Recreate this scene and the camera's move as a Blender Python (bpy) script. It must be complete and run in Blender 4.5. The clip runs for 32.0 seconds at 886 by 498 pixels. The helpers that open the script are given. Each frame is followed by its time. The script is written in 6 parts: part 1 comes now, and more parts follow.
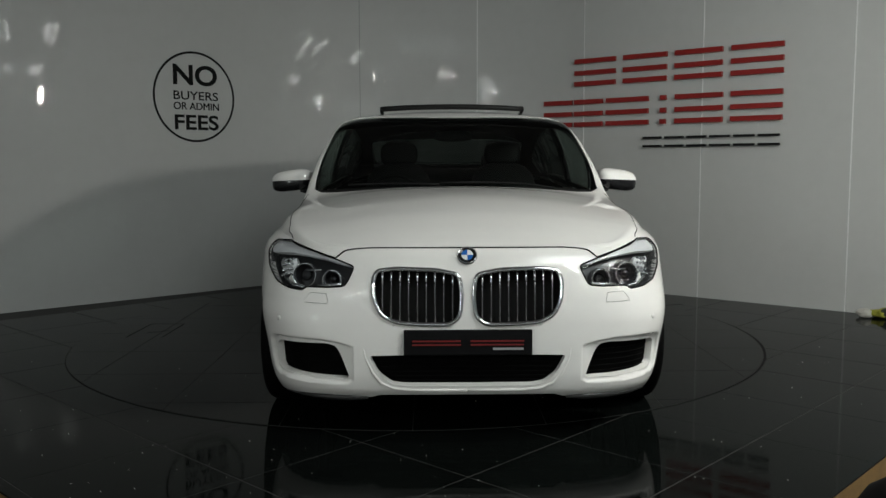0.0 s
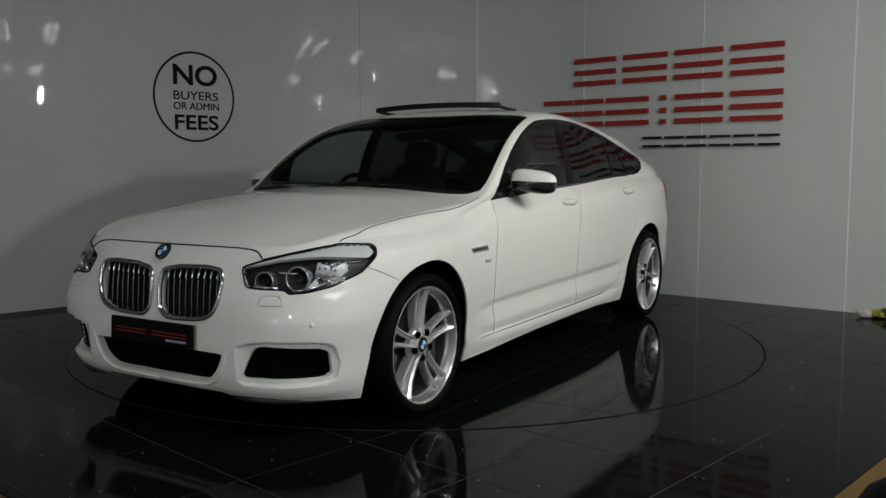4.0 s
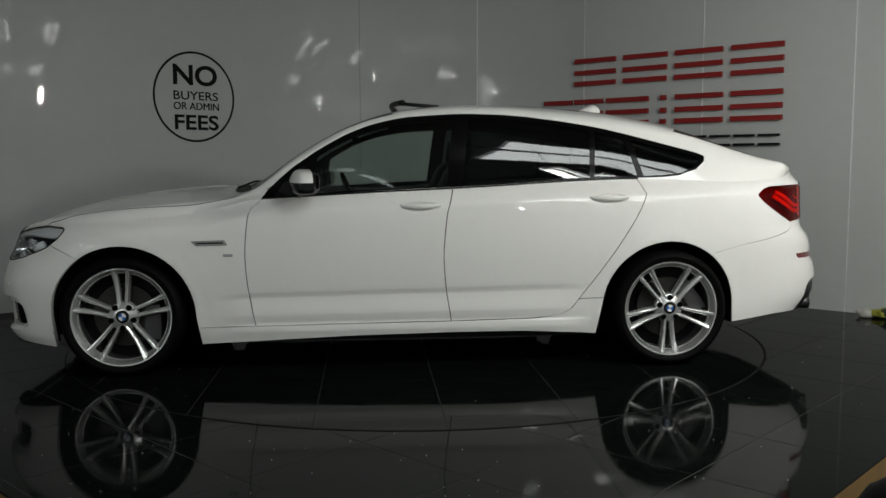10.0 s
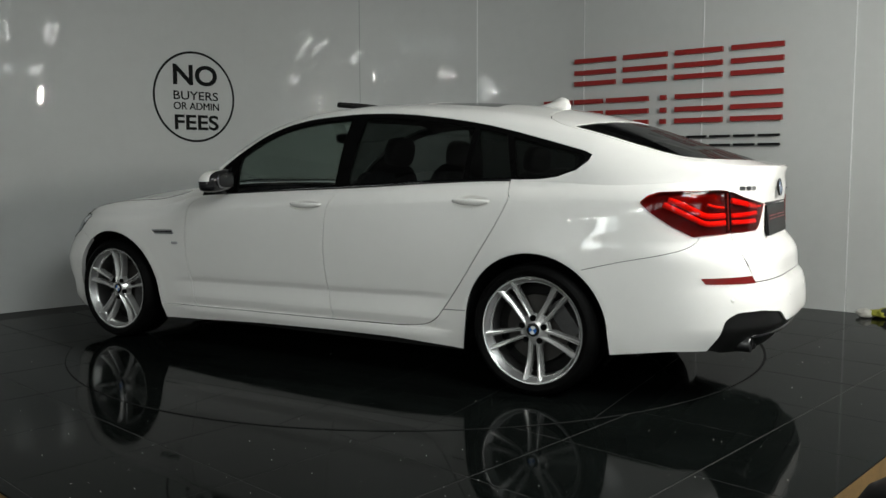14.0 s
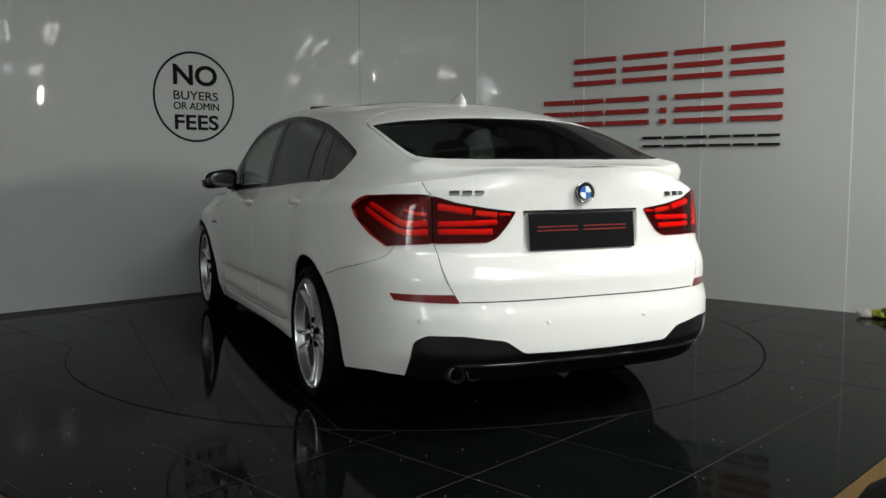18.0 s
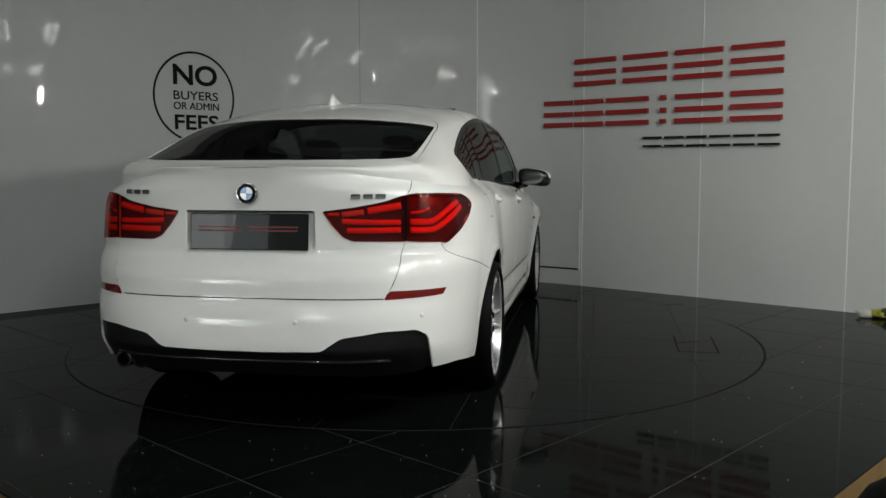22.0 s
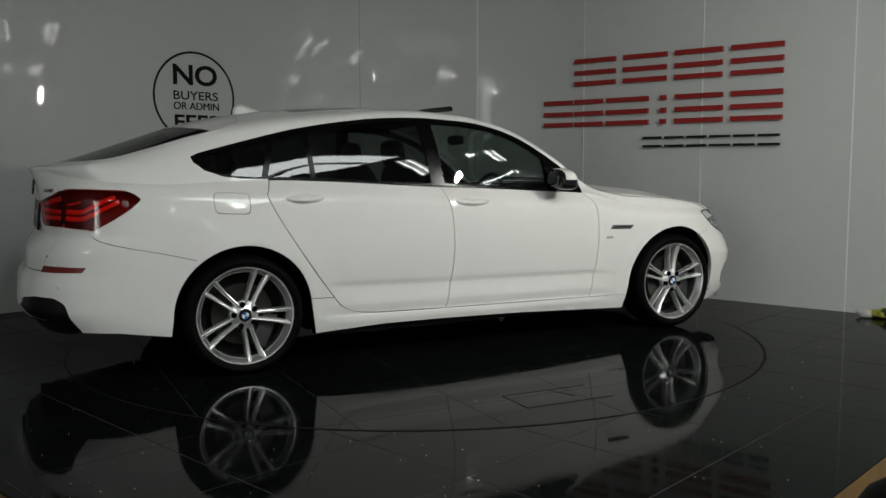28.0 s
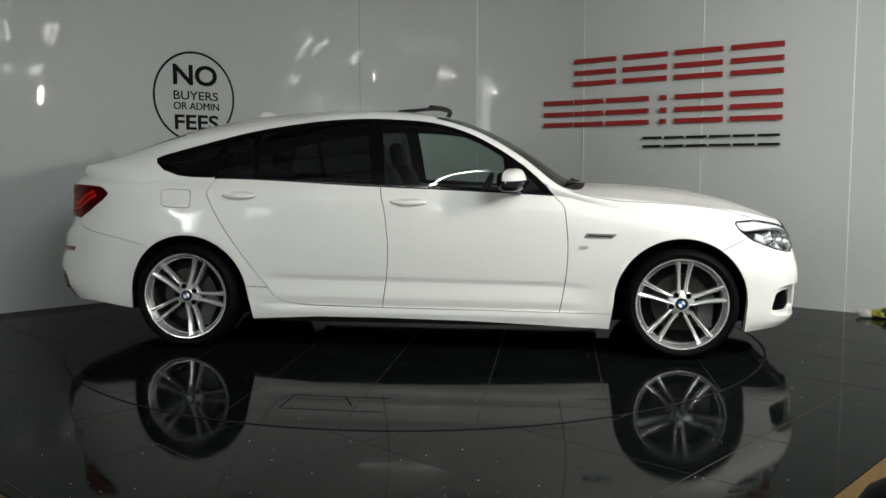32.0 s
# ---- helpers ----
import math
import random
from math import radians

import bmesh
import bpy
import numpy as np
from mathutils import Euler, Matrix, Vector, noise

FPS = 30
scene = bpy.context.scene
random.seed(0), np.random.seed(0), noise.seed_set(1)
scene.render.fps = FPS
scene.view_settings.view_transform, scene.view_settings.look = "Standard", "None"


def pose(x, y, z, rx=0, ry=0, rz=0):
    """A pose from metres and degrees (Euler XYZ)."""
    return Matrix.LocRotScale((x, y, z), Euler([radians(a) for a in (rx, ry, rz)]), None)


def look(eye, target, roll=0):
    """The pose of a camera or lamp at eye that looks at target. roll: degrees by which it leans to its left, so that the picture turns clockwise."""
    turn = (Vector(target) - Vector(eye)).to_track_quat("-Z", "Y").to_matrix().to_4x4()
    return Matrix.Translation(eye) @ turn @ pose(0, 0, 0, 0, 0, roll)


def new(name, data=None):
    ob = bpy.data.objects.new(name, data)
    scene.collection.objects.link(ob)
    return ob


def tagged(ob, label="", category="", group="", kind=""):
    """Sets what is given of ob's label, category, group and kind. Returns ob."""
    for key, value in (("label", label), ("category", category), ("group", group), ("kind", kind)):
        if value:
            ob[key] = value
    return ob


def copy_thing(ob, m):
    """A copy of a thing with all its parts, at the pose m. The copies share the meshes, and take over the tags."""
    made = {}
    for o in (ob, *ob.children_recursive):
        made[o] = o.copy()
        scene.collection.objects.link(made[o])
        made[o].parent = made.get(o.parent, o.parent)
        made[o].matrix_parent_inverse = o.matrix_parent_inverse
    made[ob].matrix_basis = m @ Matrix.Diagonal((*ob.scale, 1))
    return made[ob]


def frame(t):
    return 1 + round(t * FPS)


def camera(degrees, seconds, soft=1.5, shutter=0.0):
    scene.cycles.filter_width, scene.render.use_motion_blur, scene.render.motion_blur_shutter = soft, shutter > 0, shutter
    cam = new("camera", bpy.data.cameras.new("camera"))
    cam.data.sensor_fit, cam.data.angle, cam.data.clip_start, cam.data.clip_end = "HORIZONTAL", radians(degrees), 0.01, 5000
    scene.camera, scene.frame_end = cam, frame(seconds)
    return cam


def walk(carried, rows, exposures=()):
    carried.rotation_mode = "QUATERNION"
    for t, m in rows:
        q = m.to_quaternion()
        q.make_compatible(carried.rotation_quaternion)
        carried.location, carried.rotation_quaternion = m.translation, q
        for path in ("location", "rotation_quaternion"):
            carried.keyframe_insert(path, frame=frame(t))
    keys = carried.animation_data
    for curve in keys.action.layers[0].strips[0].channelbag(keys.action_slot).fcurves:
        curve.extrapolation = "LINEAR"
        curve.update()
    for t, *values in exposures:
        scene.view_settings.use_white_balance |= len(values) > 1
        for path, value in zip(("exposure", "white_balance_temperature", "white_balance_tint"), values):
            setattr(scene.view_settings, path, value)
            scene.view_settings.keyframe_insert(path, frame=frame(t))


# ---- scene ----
# ---- camera: it stands still in front of the turntable ----
cam = camera(54.24, 32.0)
EYE = look((0.0, -5.983, 1.156), (0.1729, -0.0126, 0.5832), roll=-0.14)
walk(cam, [(0.0, EYE), (32.0, EYE)],
     [(0.0, 0.18), (1.0, 0.2), (3.0, 0.08), (6.0, -0.06), (9.0, -0.18), (11.0, 0.12), (14.0, 0.68), (17.0, 0.62), (19.0, 0.43), (21.0, 0.38), (23.0, 0.24), (25.0, 0.05), (28.0, 0.09), (30.0, 0.38), (32.0, 0.78)])

# ---- light ----
world = bpy.data.worlds.new("hall_ambience")
world.use_nodes = True
world.node_tree.nodes["Background"].inputs[0].default_value = (0.55, 0.6, 0.62, 1)
world.node_tree.nodes["Background"].inputs[1].default_value = 0.02
scene.world = world

# twin-tube battens hang in the hall beside and behind the platform; an oval studio lamp on a stand lights the car
LAMP_Z = 3.4
# last two: their wattage is fill light added to brighten the left side
BATTENS = [((4.1, -3.85), -33, 2.0, 0), ((4.5, -3.25), -33, 2.2, 0), ((9.3, -7.2), -32, 2.4, 0), ((9.8, -6.85), -35, 2.4, 0),
           ((2.85, -5.85), -49, 1.5, 18), ((2.9, -10.0), -73, 2.4, 60), ((-9.4, -11.4), -40, 1.8, 110), ((-3.2, -9.5), -15, 1.6, 115)]
STUDIO = (3.14, -2.64, 2.26)
AIM = (-0.1, 0.4, 0.75)


def area_lamp(name, m, shape, sx, sy, watts, colour=(1, 1, 1)):
    d = bpy.data.lights.new(name, "AREA")
    d.shape, d.size, d.size_y, d.energy, d.color = shape, sx, sy, watts, colour
    ob = new(name, d)
    ob.matrix_world = m
    return ob


area_lamp("studio_light", look(STUDIO, AIM), "ELLIPSE", 0.06, 0.27, 42, (1.0, 0.98, 0.91))
for at, turn_z, size, watts in BATTENS:
    if watts:
        area_lamp("batten_light", pose(*at, LAMP_Z - 0.05, 0, 0, turn_z), "RECTANGLE", size, 0.16, watts, (0.98, 1.0, 0.95))
area_lamp("rooflight_daylight", pose(3.8, -6.5, 5.38), "RECTANGLE", 3.6, 2.8, 240, (0.92, 0.97, 0.95))
DOOR_AT = (-9.75, -14.36, 2.75)       # a tall daylit window far behind the camera
area_lamp("window_daylight", look(DOOR_AT, (-0.5, 0.0, 1.2)), "RECTANGLE", 2.0, 2.6, 95, (0.93, 0.97, 0.95))


# ---- materials ----
def material(name, base=(0.8, 0.8, 0.8), rough=0.5, metal=0.0, coat=0.0, vary=0.0, scale=6.0, bump=0.0, bump_scale=60.0,
             rough_vary=0.0, random_tint=0.0, emit=None, power=0.0, spec=0.5, coat_rough=0.03):
    m = bpy.data.materials.new(name)
    m.use_nodes = True
    nt = m.node_tree
    b = nt.nodes["Principled BSDF"]
    b.inputs["Base Color"].default_value = (*base, 1)
    b.inputs["Roughness"].default_value = rough
    b.inputs["Metallic"].default_value = metal
    b.inputs["Coat Weight"].default_value = coat
    b.inputs["Coat Roughness"].default_value = coat_rough
    b.inputs["Specular IOR Level"].default_value = spec
    if emit:
        b.inputs["Emission Color"].default_value = (*emit, 1)
        b.inputs["Emission Strength"].default_value = power
    co = nt.nodes.new("ShaderNodeTexCoord")
    colour = None
    if vary:
        fine, wide = nt.nodes.new("ShaderNodeTexNoise"), nt.nodes.new("ShaderNodeTexNoise")
        fine.inputs["Scale"].default_value, wide.inputs["Scale"].default_value = scale * 9, scale
        fine.inputs["Detail"].default_value = 6
        for n in (fine, wide):
            nt.links.new(co.outputs["Object"], n.inputs["Vector"])
        mix = nt.nodes.new("ShaderNodeMath")
        mix.operation = "ADD"
        nt.links.new(fine.outputs[0], mix.inputs[0])
        nt.links.new(wide.outputs[0], mix.inputs[1])
        ramp = nt.nodes.new("ShaderNodeMapRange")
        ramp.inputs[1].default_value, ramp.inputs[2].default_value = 0.6, 1.4
        ramp.inputs[3].default_value, ramp.inputs[4].default_value = 1 - vary, 1 + vary
        nt.links.new(mix.outputs[0], ramp.inputs[0])
        mul = nt.nodes.new("ShaderNodeVectorMath")
        mul.operation = "SCALE"
        mul.inputs[0].default_value = base
        nt.links.new(ramp.outputs[0], mul.inputs["Scale"])
        colour = mul.outputs[0]
        if rough_vary:
            rr = nt.nodes.new("ShaderNodeMapRange")
            rr.inputs[1].default_value, rr.inputs[2].default_value = 0.6, 1.4
            rr.inputs[3].default_value, rr.inputs[4].default_value = max(0.0, rough - rough_vary), rough + rough_vary
            nt.links.new(mix.outputs[0], rr.inputs[0])
            nt.links.new(rr.outputs[0], b.inputs["Roughness"])
    if random_tint:
        info = nt.nodes.new("ShaderNodeObjectInfo")
        rt = nt.nodes.new("ShaderNodeMapRange")
        rt.inputs[3].default_value, rt.inputs[4].default_value = 1 - random_tint, 1 + random_tint
        nt.links.new(info.outputs["Random"], rt.inputs[0])
        m2 = nt.nodes.new("ShaderNodeVectorMath")
        m2.operation = "SCALE"
        m2.inputs[0].default_value = base
        if colour:
            nt.links.new(colour, m2.inputs[0])
        nt.links.new(rt.outputs[0], m2.inputs["Scale"])
        colour = m2.outputs[0]
    if colour:
        nt.links.new(colour, b.inputs["Base Color"])
    if bump:
        bn = nt.nodes.new("ShaderNodeTexNoise")
        bn.inputs["Scale"].default_value = bump_scale
        bn.inputs["Detail"].default_value = 3
        nt.links.new(co.outputs["Object"], bn.inputs["Vector"])
        bb = nt.nodes.new("ShaderNodeBump")
        bb.inputs["Strength"].default_value = 1.0
        bb.inputs["Distance"].default_value = bump
        nt.links.new(bn.outputs[0], bb.inputs["Height"])
        nt.links.new(bb.outputs[0], b.inputs["Normal"])
        nt.links.new(bb.outputs[0], b.inputs["Coat Normal"])
    return m


def glass(name, tint, r0=0.04):
    """Thin tinted glass: what is behind shows through the tint, the gloss grows towards grazing angles on both sides."""
    m = bpy.data.materials.new(name)
    m.use_nodes = True
    nt = m.node_tree
    for n in list(nt.nodes):
        if n.type != "OUTPUT_MATERIAL":
            nt.nodes.remove(n)
    out = [n for n in nt.nodes if n.type == "OUTPUT_MATERIAL"][0]
    tr, gl, lw, pw, mr, mx = (nt.nodes.new(k) for k in ("ShaderNodeBsdfTransparent", "ShaderNodeBsdfGlossy", "ShaderNodeLayerWeight", "ShaderNodeMath", "ShaderNodeMapRange", "ShaderNodeMixShader"))
    tr.inputs[0].default_value = (*tint, 1)
    gl.inputs["Roughness"].default_value = 0.0
    lw.inputs[0].default_value = 0.5
    pw.operation = "POWER"
    pw.inputs[1].default_value = 5.0
    mr.inputs[3].default_value, mr.inputs[4].default_value = r0, 0.65
    nt.links.new(lw.outputs["Facing"], pw.inputs[0])
    nt.links.new(pw.outputs[0], mr.inputs[0])
    nt.links.new(mr.outputs[0], mx.inputs[0])
    nt.links.new(tr.outputs[0], mx.inputs[1])
    nt.links.new(gl.outputs[0], mx.inputs[2])
    nt.links.new(mx.outputs[0], out.inputs[0])
    return m


M_PANEL = material("gloss_wall_panel", (0.475, 0.485, 0.475), 0.5, spec=0.3, vary=0.03, scale=1.2, bump=0.0006, bump_scale=2.4, coat=0.34, coat_rough=0.004)
M_TRIM = material("aluminium_trim", (0.72, 0.73, 0.72), 0.45, 0.25, vary=0.05)
M_TILE = material("black_polished_tile", (0.0040, 0.0050, 0.0046), 0.06, spec=0.034, vary=0.3, scale=4.0, rough_vary=0.05, random_tint=0.12, bump=0.0002, bump_scale=5)
M_GROUT = material("grey_tile_grout", (0.04, 0.04, 0.039), 0.8, vary=0.2, scale=8)
# near-black for real joints, and for shade painted into openings and bolt holes
M_GAP_SHADE = material("black_gap_shade", (0.002, 0.002, 0.002), 0.8, spec=0.05, vary=0.2)
M_PLY = material("plywood_edge", (0.16, 0.09, 0.024), 0.6, vary=0.25, scale=10, bump=0.0008)
M_CONCRETE = material("hall_concrete", (0.14, 0.14, 0.135), 0.55, vary=0.2, scale=1.5, bump=0.0008)
M_HALL = material("hall_cladding", (0.32, 0.33, 0.335), 0.6, vary=0.08, scale=1.0, bump=0.0006, bump_scale=9)
M_CEIL = material("dark_hall_ceiling", (0.30, 0.30, 0.30), 0.8, vary=0.1, scale=1.0)
M_TUBE = material("lit_tube", (0.9, 0.95, 0.93), 0.4, emit=(0.95, 1.0, 0.96), power=16.0)
M_LAMP = material("lit_lens", (0.9, 0.9, 0.9), 0.4, emit=(0.96, 0.97, 1.0), power=14.0)
M_WHITE = material("white_enamel", (0.75, 0.75, 0.73), 0.35, vary=0.04)
M_RED = material("red_sign_acrylic", (0.25, 0.014, 0.011), 0.35, vary=0.06, scale=4)
M_BLACKSIGN = material("black_sign_acrylic", (0.006, 0.006, 0.0065), 0.4, spec=0.2, vary=0.1)
M_VINYL = material("black_vinyl", (0.006, 0.0065, 0.0065), 0.6, spec=0.1, vary=0.1)


# ---- mesh helpers ----
def mesh_ob(name, bm, mat, parent=None, label="", smooth=False):
    me = bpy.data.meshes.new(name)
    bm.normal_update()
    bm.to_mesh(me)
    bm.free()
    for mt in (mat if isinstance(mat, (list, tuple)) else [mat]):
        me.materials.append(mt)
    if smooth:
        for p in me.polygons:
            p.use_smooth = True
    ob = new(name, me)
    if parent:
        ob.parent = parent
    if label:
        ob["label"] = label
    return ob


def part(name, bm, mat, parent, label="", smooth=False):
    return mesh_ob(name, bm, mat, parent, label, smooth)


def box(bm, sx, sy, sz, m=None, bevel=0.0):
    r = bmesh.ops.create_cube(bm, size=1)
    bmesh.ops.scale(bm, vec=(sx, sy, sz), verts=r["verts"])
    if bevel:
        es = list({e for v in r["verts"] for e in v.link_edges})
        rb = bmesh.ops.bevel(bm, geom=es, offset=bevel, segments=2, profile=0.7, affect="EDGES")
        vs = list({v for f in rb["faces"] for v in f.verts} | {v for v in r["verts"] if v.is_valid})
    else:
        vs = r["verts"]
    if m is not None:
        bmesh.ops.transform(bm, matrix=m, verts=vs)
    return vs


def cyl(bm, r1, r2, depth, m=None, seg=24, caps=True):
    r = bmesh.ops.create_cone(bm, cap_ends=caps, segments=seg, radius1=r1, radius2=r2, depth=depth)
    if m is not None:
        bmesh.ops.transform(bm, matrix=m, verts=r["verts"])
    return r["verts"]


def lathe(bm, profile, seg=48, m=None):
    """Turn a profile of (radius, height) round z."""
    rings = []
    for r, h in profile:
        rings.append([bm.verts.new((r * math.cos(2 * math.pi * i / seg), r * math.sin(2 * math.pi * i / seg), h)) for i in range(seg)])
    for a, b in zip(rings, rings[1:]):
        for i in range(seg):
            bm.faces.new((a[i], a[(i + 1) % seg], b[(i + 1) % seg], b[i]))
    vs = [v for r in rings for v in r]
    if m is not None:
        bmesh.ops.transform(bm, matrix=m, verts=vs)
    return vs


def prism(bm, pts, z0, z1, m=None):
    """A flat polygon given in x, y, raised from z0 to z1."""
    lo = [bm.verts.new((x, y, z0)) for x, y in pts]
    hi = [bm.verts.new((x, y, z1)) for x, y in pts]
    n = len(pts)
    bm.faces.new(hi)
    bm.faces.new(lo[::-1])
    for i in range(n):
        bm.faces.new((lo[i], lo[(i + 1) % n], hi[(i + 1) % n], hi[i]))
    if m is not None:
        bmesh.ops.transform(bm, matrix=m, verts=lo + hi)
    return lo + hi


def clip_convex(poly, hull):
    """The part of a polygon inside a convex one (both anticlockwise)."""
    out = list(poly)
    for (ax, ay), (bx, by) in zip(hull, hull[1:] + hull[:1]):
        src, out = out, []
        side = lambda p: (bx - ax) * (p[1] - ay) - (by - ay) * (p[0] - ax)
        for p, q in zip(src, src[1:] + src[:1]):
            sp, sq = side(p), side(q)
            if sp >= 0:
                out.append(p)
            if sp * sq < 0:
                u = sp / (sp - sq)
                out.append((p[0] + (q[0] - p[0]) * u, p[1] + (q[1] - p[1]) * u))
        if not out:
            return []
    return out


def polygon_area(p):
    return 0.5 * sum(a[0] * b[1] - a[1] * b[0] for a, b in zip(p, p[1:] + p[:1]))


# ---- hall ----
def structure(name, bm, mat, label, category):
    return tagged(mesh_ob(name, bm, mat), label, category, kind="structure")


HALL_Z = -0.32
bm = bmesh.new()
box(bm, 24, 22, 0.2, pose(0, -4, HALL_Z - 0.1))
structure("floor", bm, M_CONCRETE, "grey concrete floor of the showroom hall", "floor")
for nm, sx, sy, at in (("wall_south", 24, 0.2, (0, -14.6, 2.6)), ("wall_west", 0.2, 22, (-11, -4, 2.6)), ("wall_east", 0.2, 22, (11, -4, 2.6)), ("wall_north", 24, 0.2, (0, 6.5, 2.6))):
    bm = bmesh.new()
    box(bm, sx, sy, 6.2, pose(*at))
    structure(nm, bm, M_HALL, "plain grey clad hall wall", "wall")
bm = bmesh.new()
box(bm, 24, 22, 0.2, pose(0, -4, 5.6))
for i in range(6):
    box(bm, 22, 0.14, 0.24, pose(0, -13 + i * 3.4, 5.4))
structure("ceiling", bm, M_CEIL, "dark hall ceiling with steel beams", "ceiling")
# translucent rooflight in the hall ceiling
M_DAY = material("rooflight_sheet", (0.8, 0.82, 0.84), 0.6, emit=(0.86, 0.97, 0.97), power=0.9)
M_PANE_DAY = material("daylit_pane", (0.8, 0.82, 0.84), 0.6, emit=(0.86, 0.97, 0.97), power=2.4)
roof_light = tagged(new("rooflight"), "translucent ribbed rooflight in the hall ceiling", "rooflight", kind="structure")
for i in range(14):
    bm = bmesh.new()
    box(bm, 3.7, 0.18, 0.02, pose(3.8, -7.8 + i * 0.2, 5.46))
    part("sheet", bm, M_DAY, roof_light)

for at, turn_z, size, watts in BATTENS:
    lamp = tagged(new("strip_light"), "white hanging batten with two lit fluorescent tubes", "ceiling light", "strip lights in the hall")
    lamp.matrix_world = pose(*at, LAMP_Z, 0, 0, turn_z)
    bm = bmesh.new()
    gap = 0.12 if watts == 18 else 0.06
    box(bm, size + 0.06, 2 * gap + 0.12, 0.05, pose(0, 0, 0.07), 0.01)
    for s in (-1, 1):
        box(bm, 0.012, 0.012, 2.0, pose(s * size * 0.4, 0, 1.08))
    part("housing", bm, M_WHITE, lamp)
    for s in (-1, 1):
        bm = bmesh.new()
        cyl(bm, 0.017, 0.017, size, pose(0, s * gap, 0.01, 0, 90), 12)
        part("tube", bm, M_TUBE, lamp, "lit white fluorescent tube", True)
# high windows in the hall wall behind the camera
for x, z, w, h in ((0.4, 4.8, 1.5, 0.7), (-5.4, 4.75, 1.3, 0.8), (-3.6, 4.8, 1.3, 0.8), (-1.8, 4.8, 1.3, 0.8), (1.6, 4.1, 1.3, 0.6), (3.4, 4.1, 1.3, 0.6), (5.6, 3.0, 1.9, 0.6), (7.7, 3.0, 1.9, 0.6), (DOOR_AT[0], DOOR_AT[2], 2.2, 2.7)):
    win = tagged(new("high_window"), "pale daylit window high in the hall wall", "window", kind="structure")
    win.location = (x, -14.48, z)
    bm = bmesh.new()
    for u, v, a, b in ((0, h / 2, w + 0.08, 0.2), (0, -h / 2, w + 0.08, 0.2), (w / 2, 0, 0.2, h), (-w / 2, 0, 0.2, h), (0, 0, 0.2, h)):
        box(bm, a, 0.05, b, pose(u, 0, v))
    part("window_frame", bm, M_WHITE, win)
    for s in (-1, 1):
        bm = bmesh.new()
        box(bm, w / 2 - 0.22, 0.01, h - 0.2, pose(s * w / 4, 0.03, 0))
        part("pane", bm, M_PANE_DAY, win, "daylit frosted pane")
lamp = tagged(new("studio_lamp"), "oval studio lamp on a black stand beside the platform", "studio lamp")
lamp.matrix_world = look(STUDIO, AIM)
bm = bmesh.new()
lathe(bm, [(0.04, 0.2), (0.08, 0.19), (0.16, 0.06), (0.185, 0.02), (0.185, 0.012)], 32)
bmesh.ops.scale(bm, vec=(0.20, 0.82, 1), verts=bm.verts)
part("reflector", bm, M_BLACKSIGN, lamp, "black lamp bowl", True)
bm = bmesh.new()
lathe(bm, [(0.0005, 0.016), (0.1, 0.017), (0.18, 0.02)], 32)
bmesh.ops.scale(bm, vec=(0.20, 0.82, 1), verts=bm.verts)
part("lens", bm, M_LAMP, lamp, "bright oval lens", True)
inv = lamp.matrix_world.inverted()
bm = bmesh.new()
cyl(bm, 0.016, 0.016, STUDIO[2] - HALL_Z, inv @ pose(STUDIO[0] + 0.06, STUDIO[1] - 0.08, (STUDIO[2] + HALL_Z) / 2), 10)
part("pole", bm, M_BLACKSIGN, lamp, "", True)
for i in range(3):
    g = i * 2.094
    bm = bmesh.new()
    foot = inv @ pose(STUDIO[0] + 0.06 + 0.2 * math.cos(g), STUDIO[1] - 0.08 + 0.2 * math.sin(g), HALL_Z + 0.24, 0, 40, math.degrees(g))
    cyl(bm, 0.010, 0.010, 0.62, foot, 8)
    part("leg", bm, M_BLACKSIGN, lamp, "", True)

# ---- display platform ----
DISC_R = 2.27
TILE_Z, DISC_Z = -0.004, 0.0
platform_hull = [(-1.28, -3.15), (1.38, -3.15), (4.3, -0.23), (4.3, 1.2), (0.0, 4.2), (-4.3, 1.2), (-4.3, -0.13)]
bm = bmesh.new()
prism(bm, platform_hull, HALL_Z, TILE_Z - 0.012)
platform = structure("platform", bm, [M_PLY], "raised display platform with a plywood edge and black floor tiles", "platform")
bm = bmesh.new()
inner = [(x * 0.999, y * 0.999) for x, y in platform_hull]
prism(bm, inner, TILE_Z - 0.011, TILE_Z - 0.0015)
part("grout_bed", bm, M_GROUT, platform, "pale grey tile joints")
bm = bmesh.new()
for i in range(128):
    a0, a1 = 2 * math.pi * i / 128, 2 * math.pi * (i + 1) / 128
    o0, o1 = (DISC_R + 0.003 + 0.016 * max(0.0, math.cos(a + 0.14)) ** 8 for a in (a0, a1))
    vs = [bm.verts.new((r * math.cos(a), r * math.sin(a), TILE_Z + 0.001)) for r, a in ((DISC_R - 0.003, a0), (o0, a0), (o1, a1), (DISC_R - 0.003, a1))]
    bm.faces.new(vs)
part("ring_gap", bm, material("dusty_gap", (0.003, 0.003, 0.003), 0.7, spec=0.1, vary=0.3), platform, "dark gap round the turntable")

turntable = tagged(new("turntable"), "round black tiled turntable flush with the platform", "turntable")

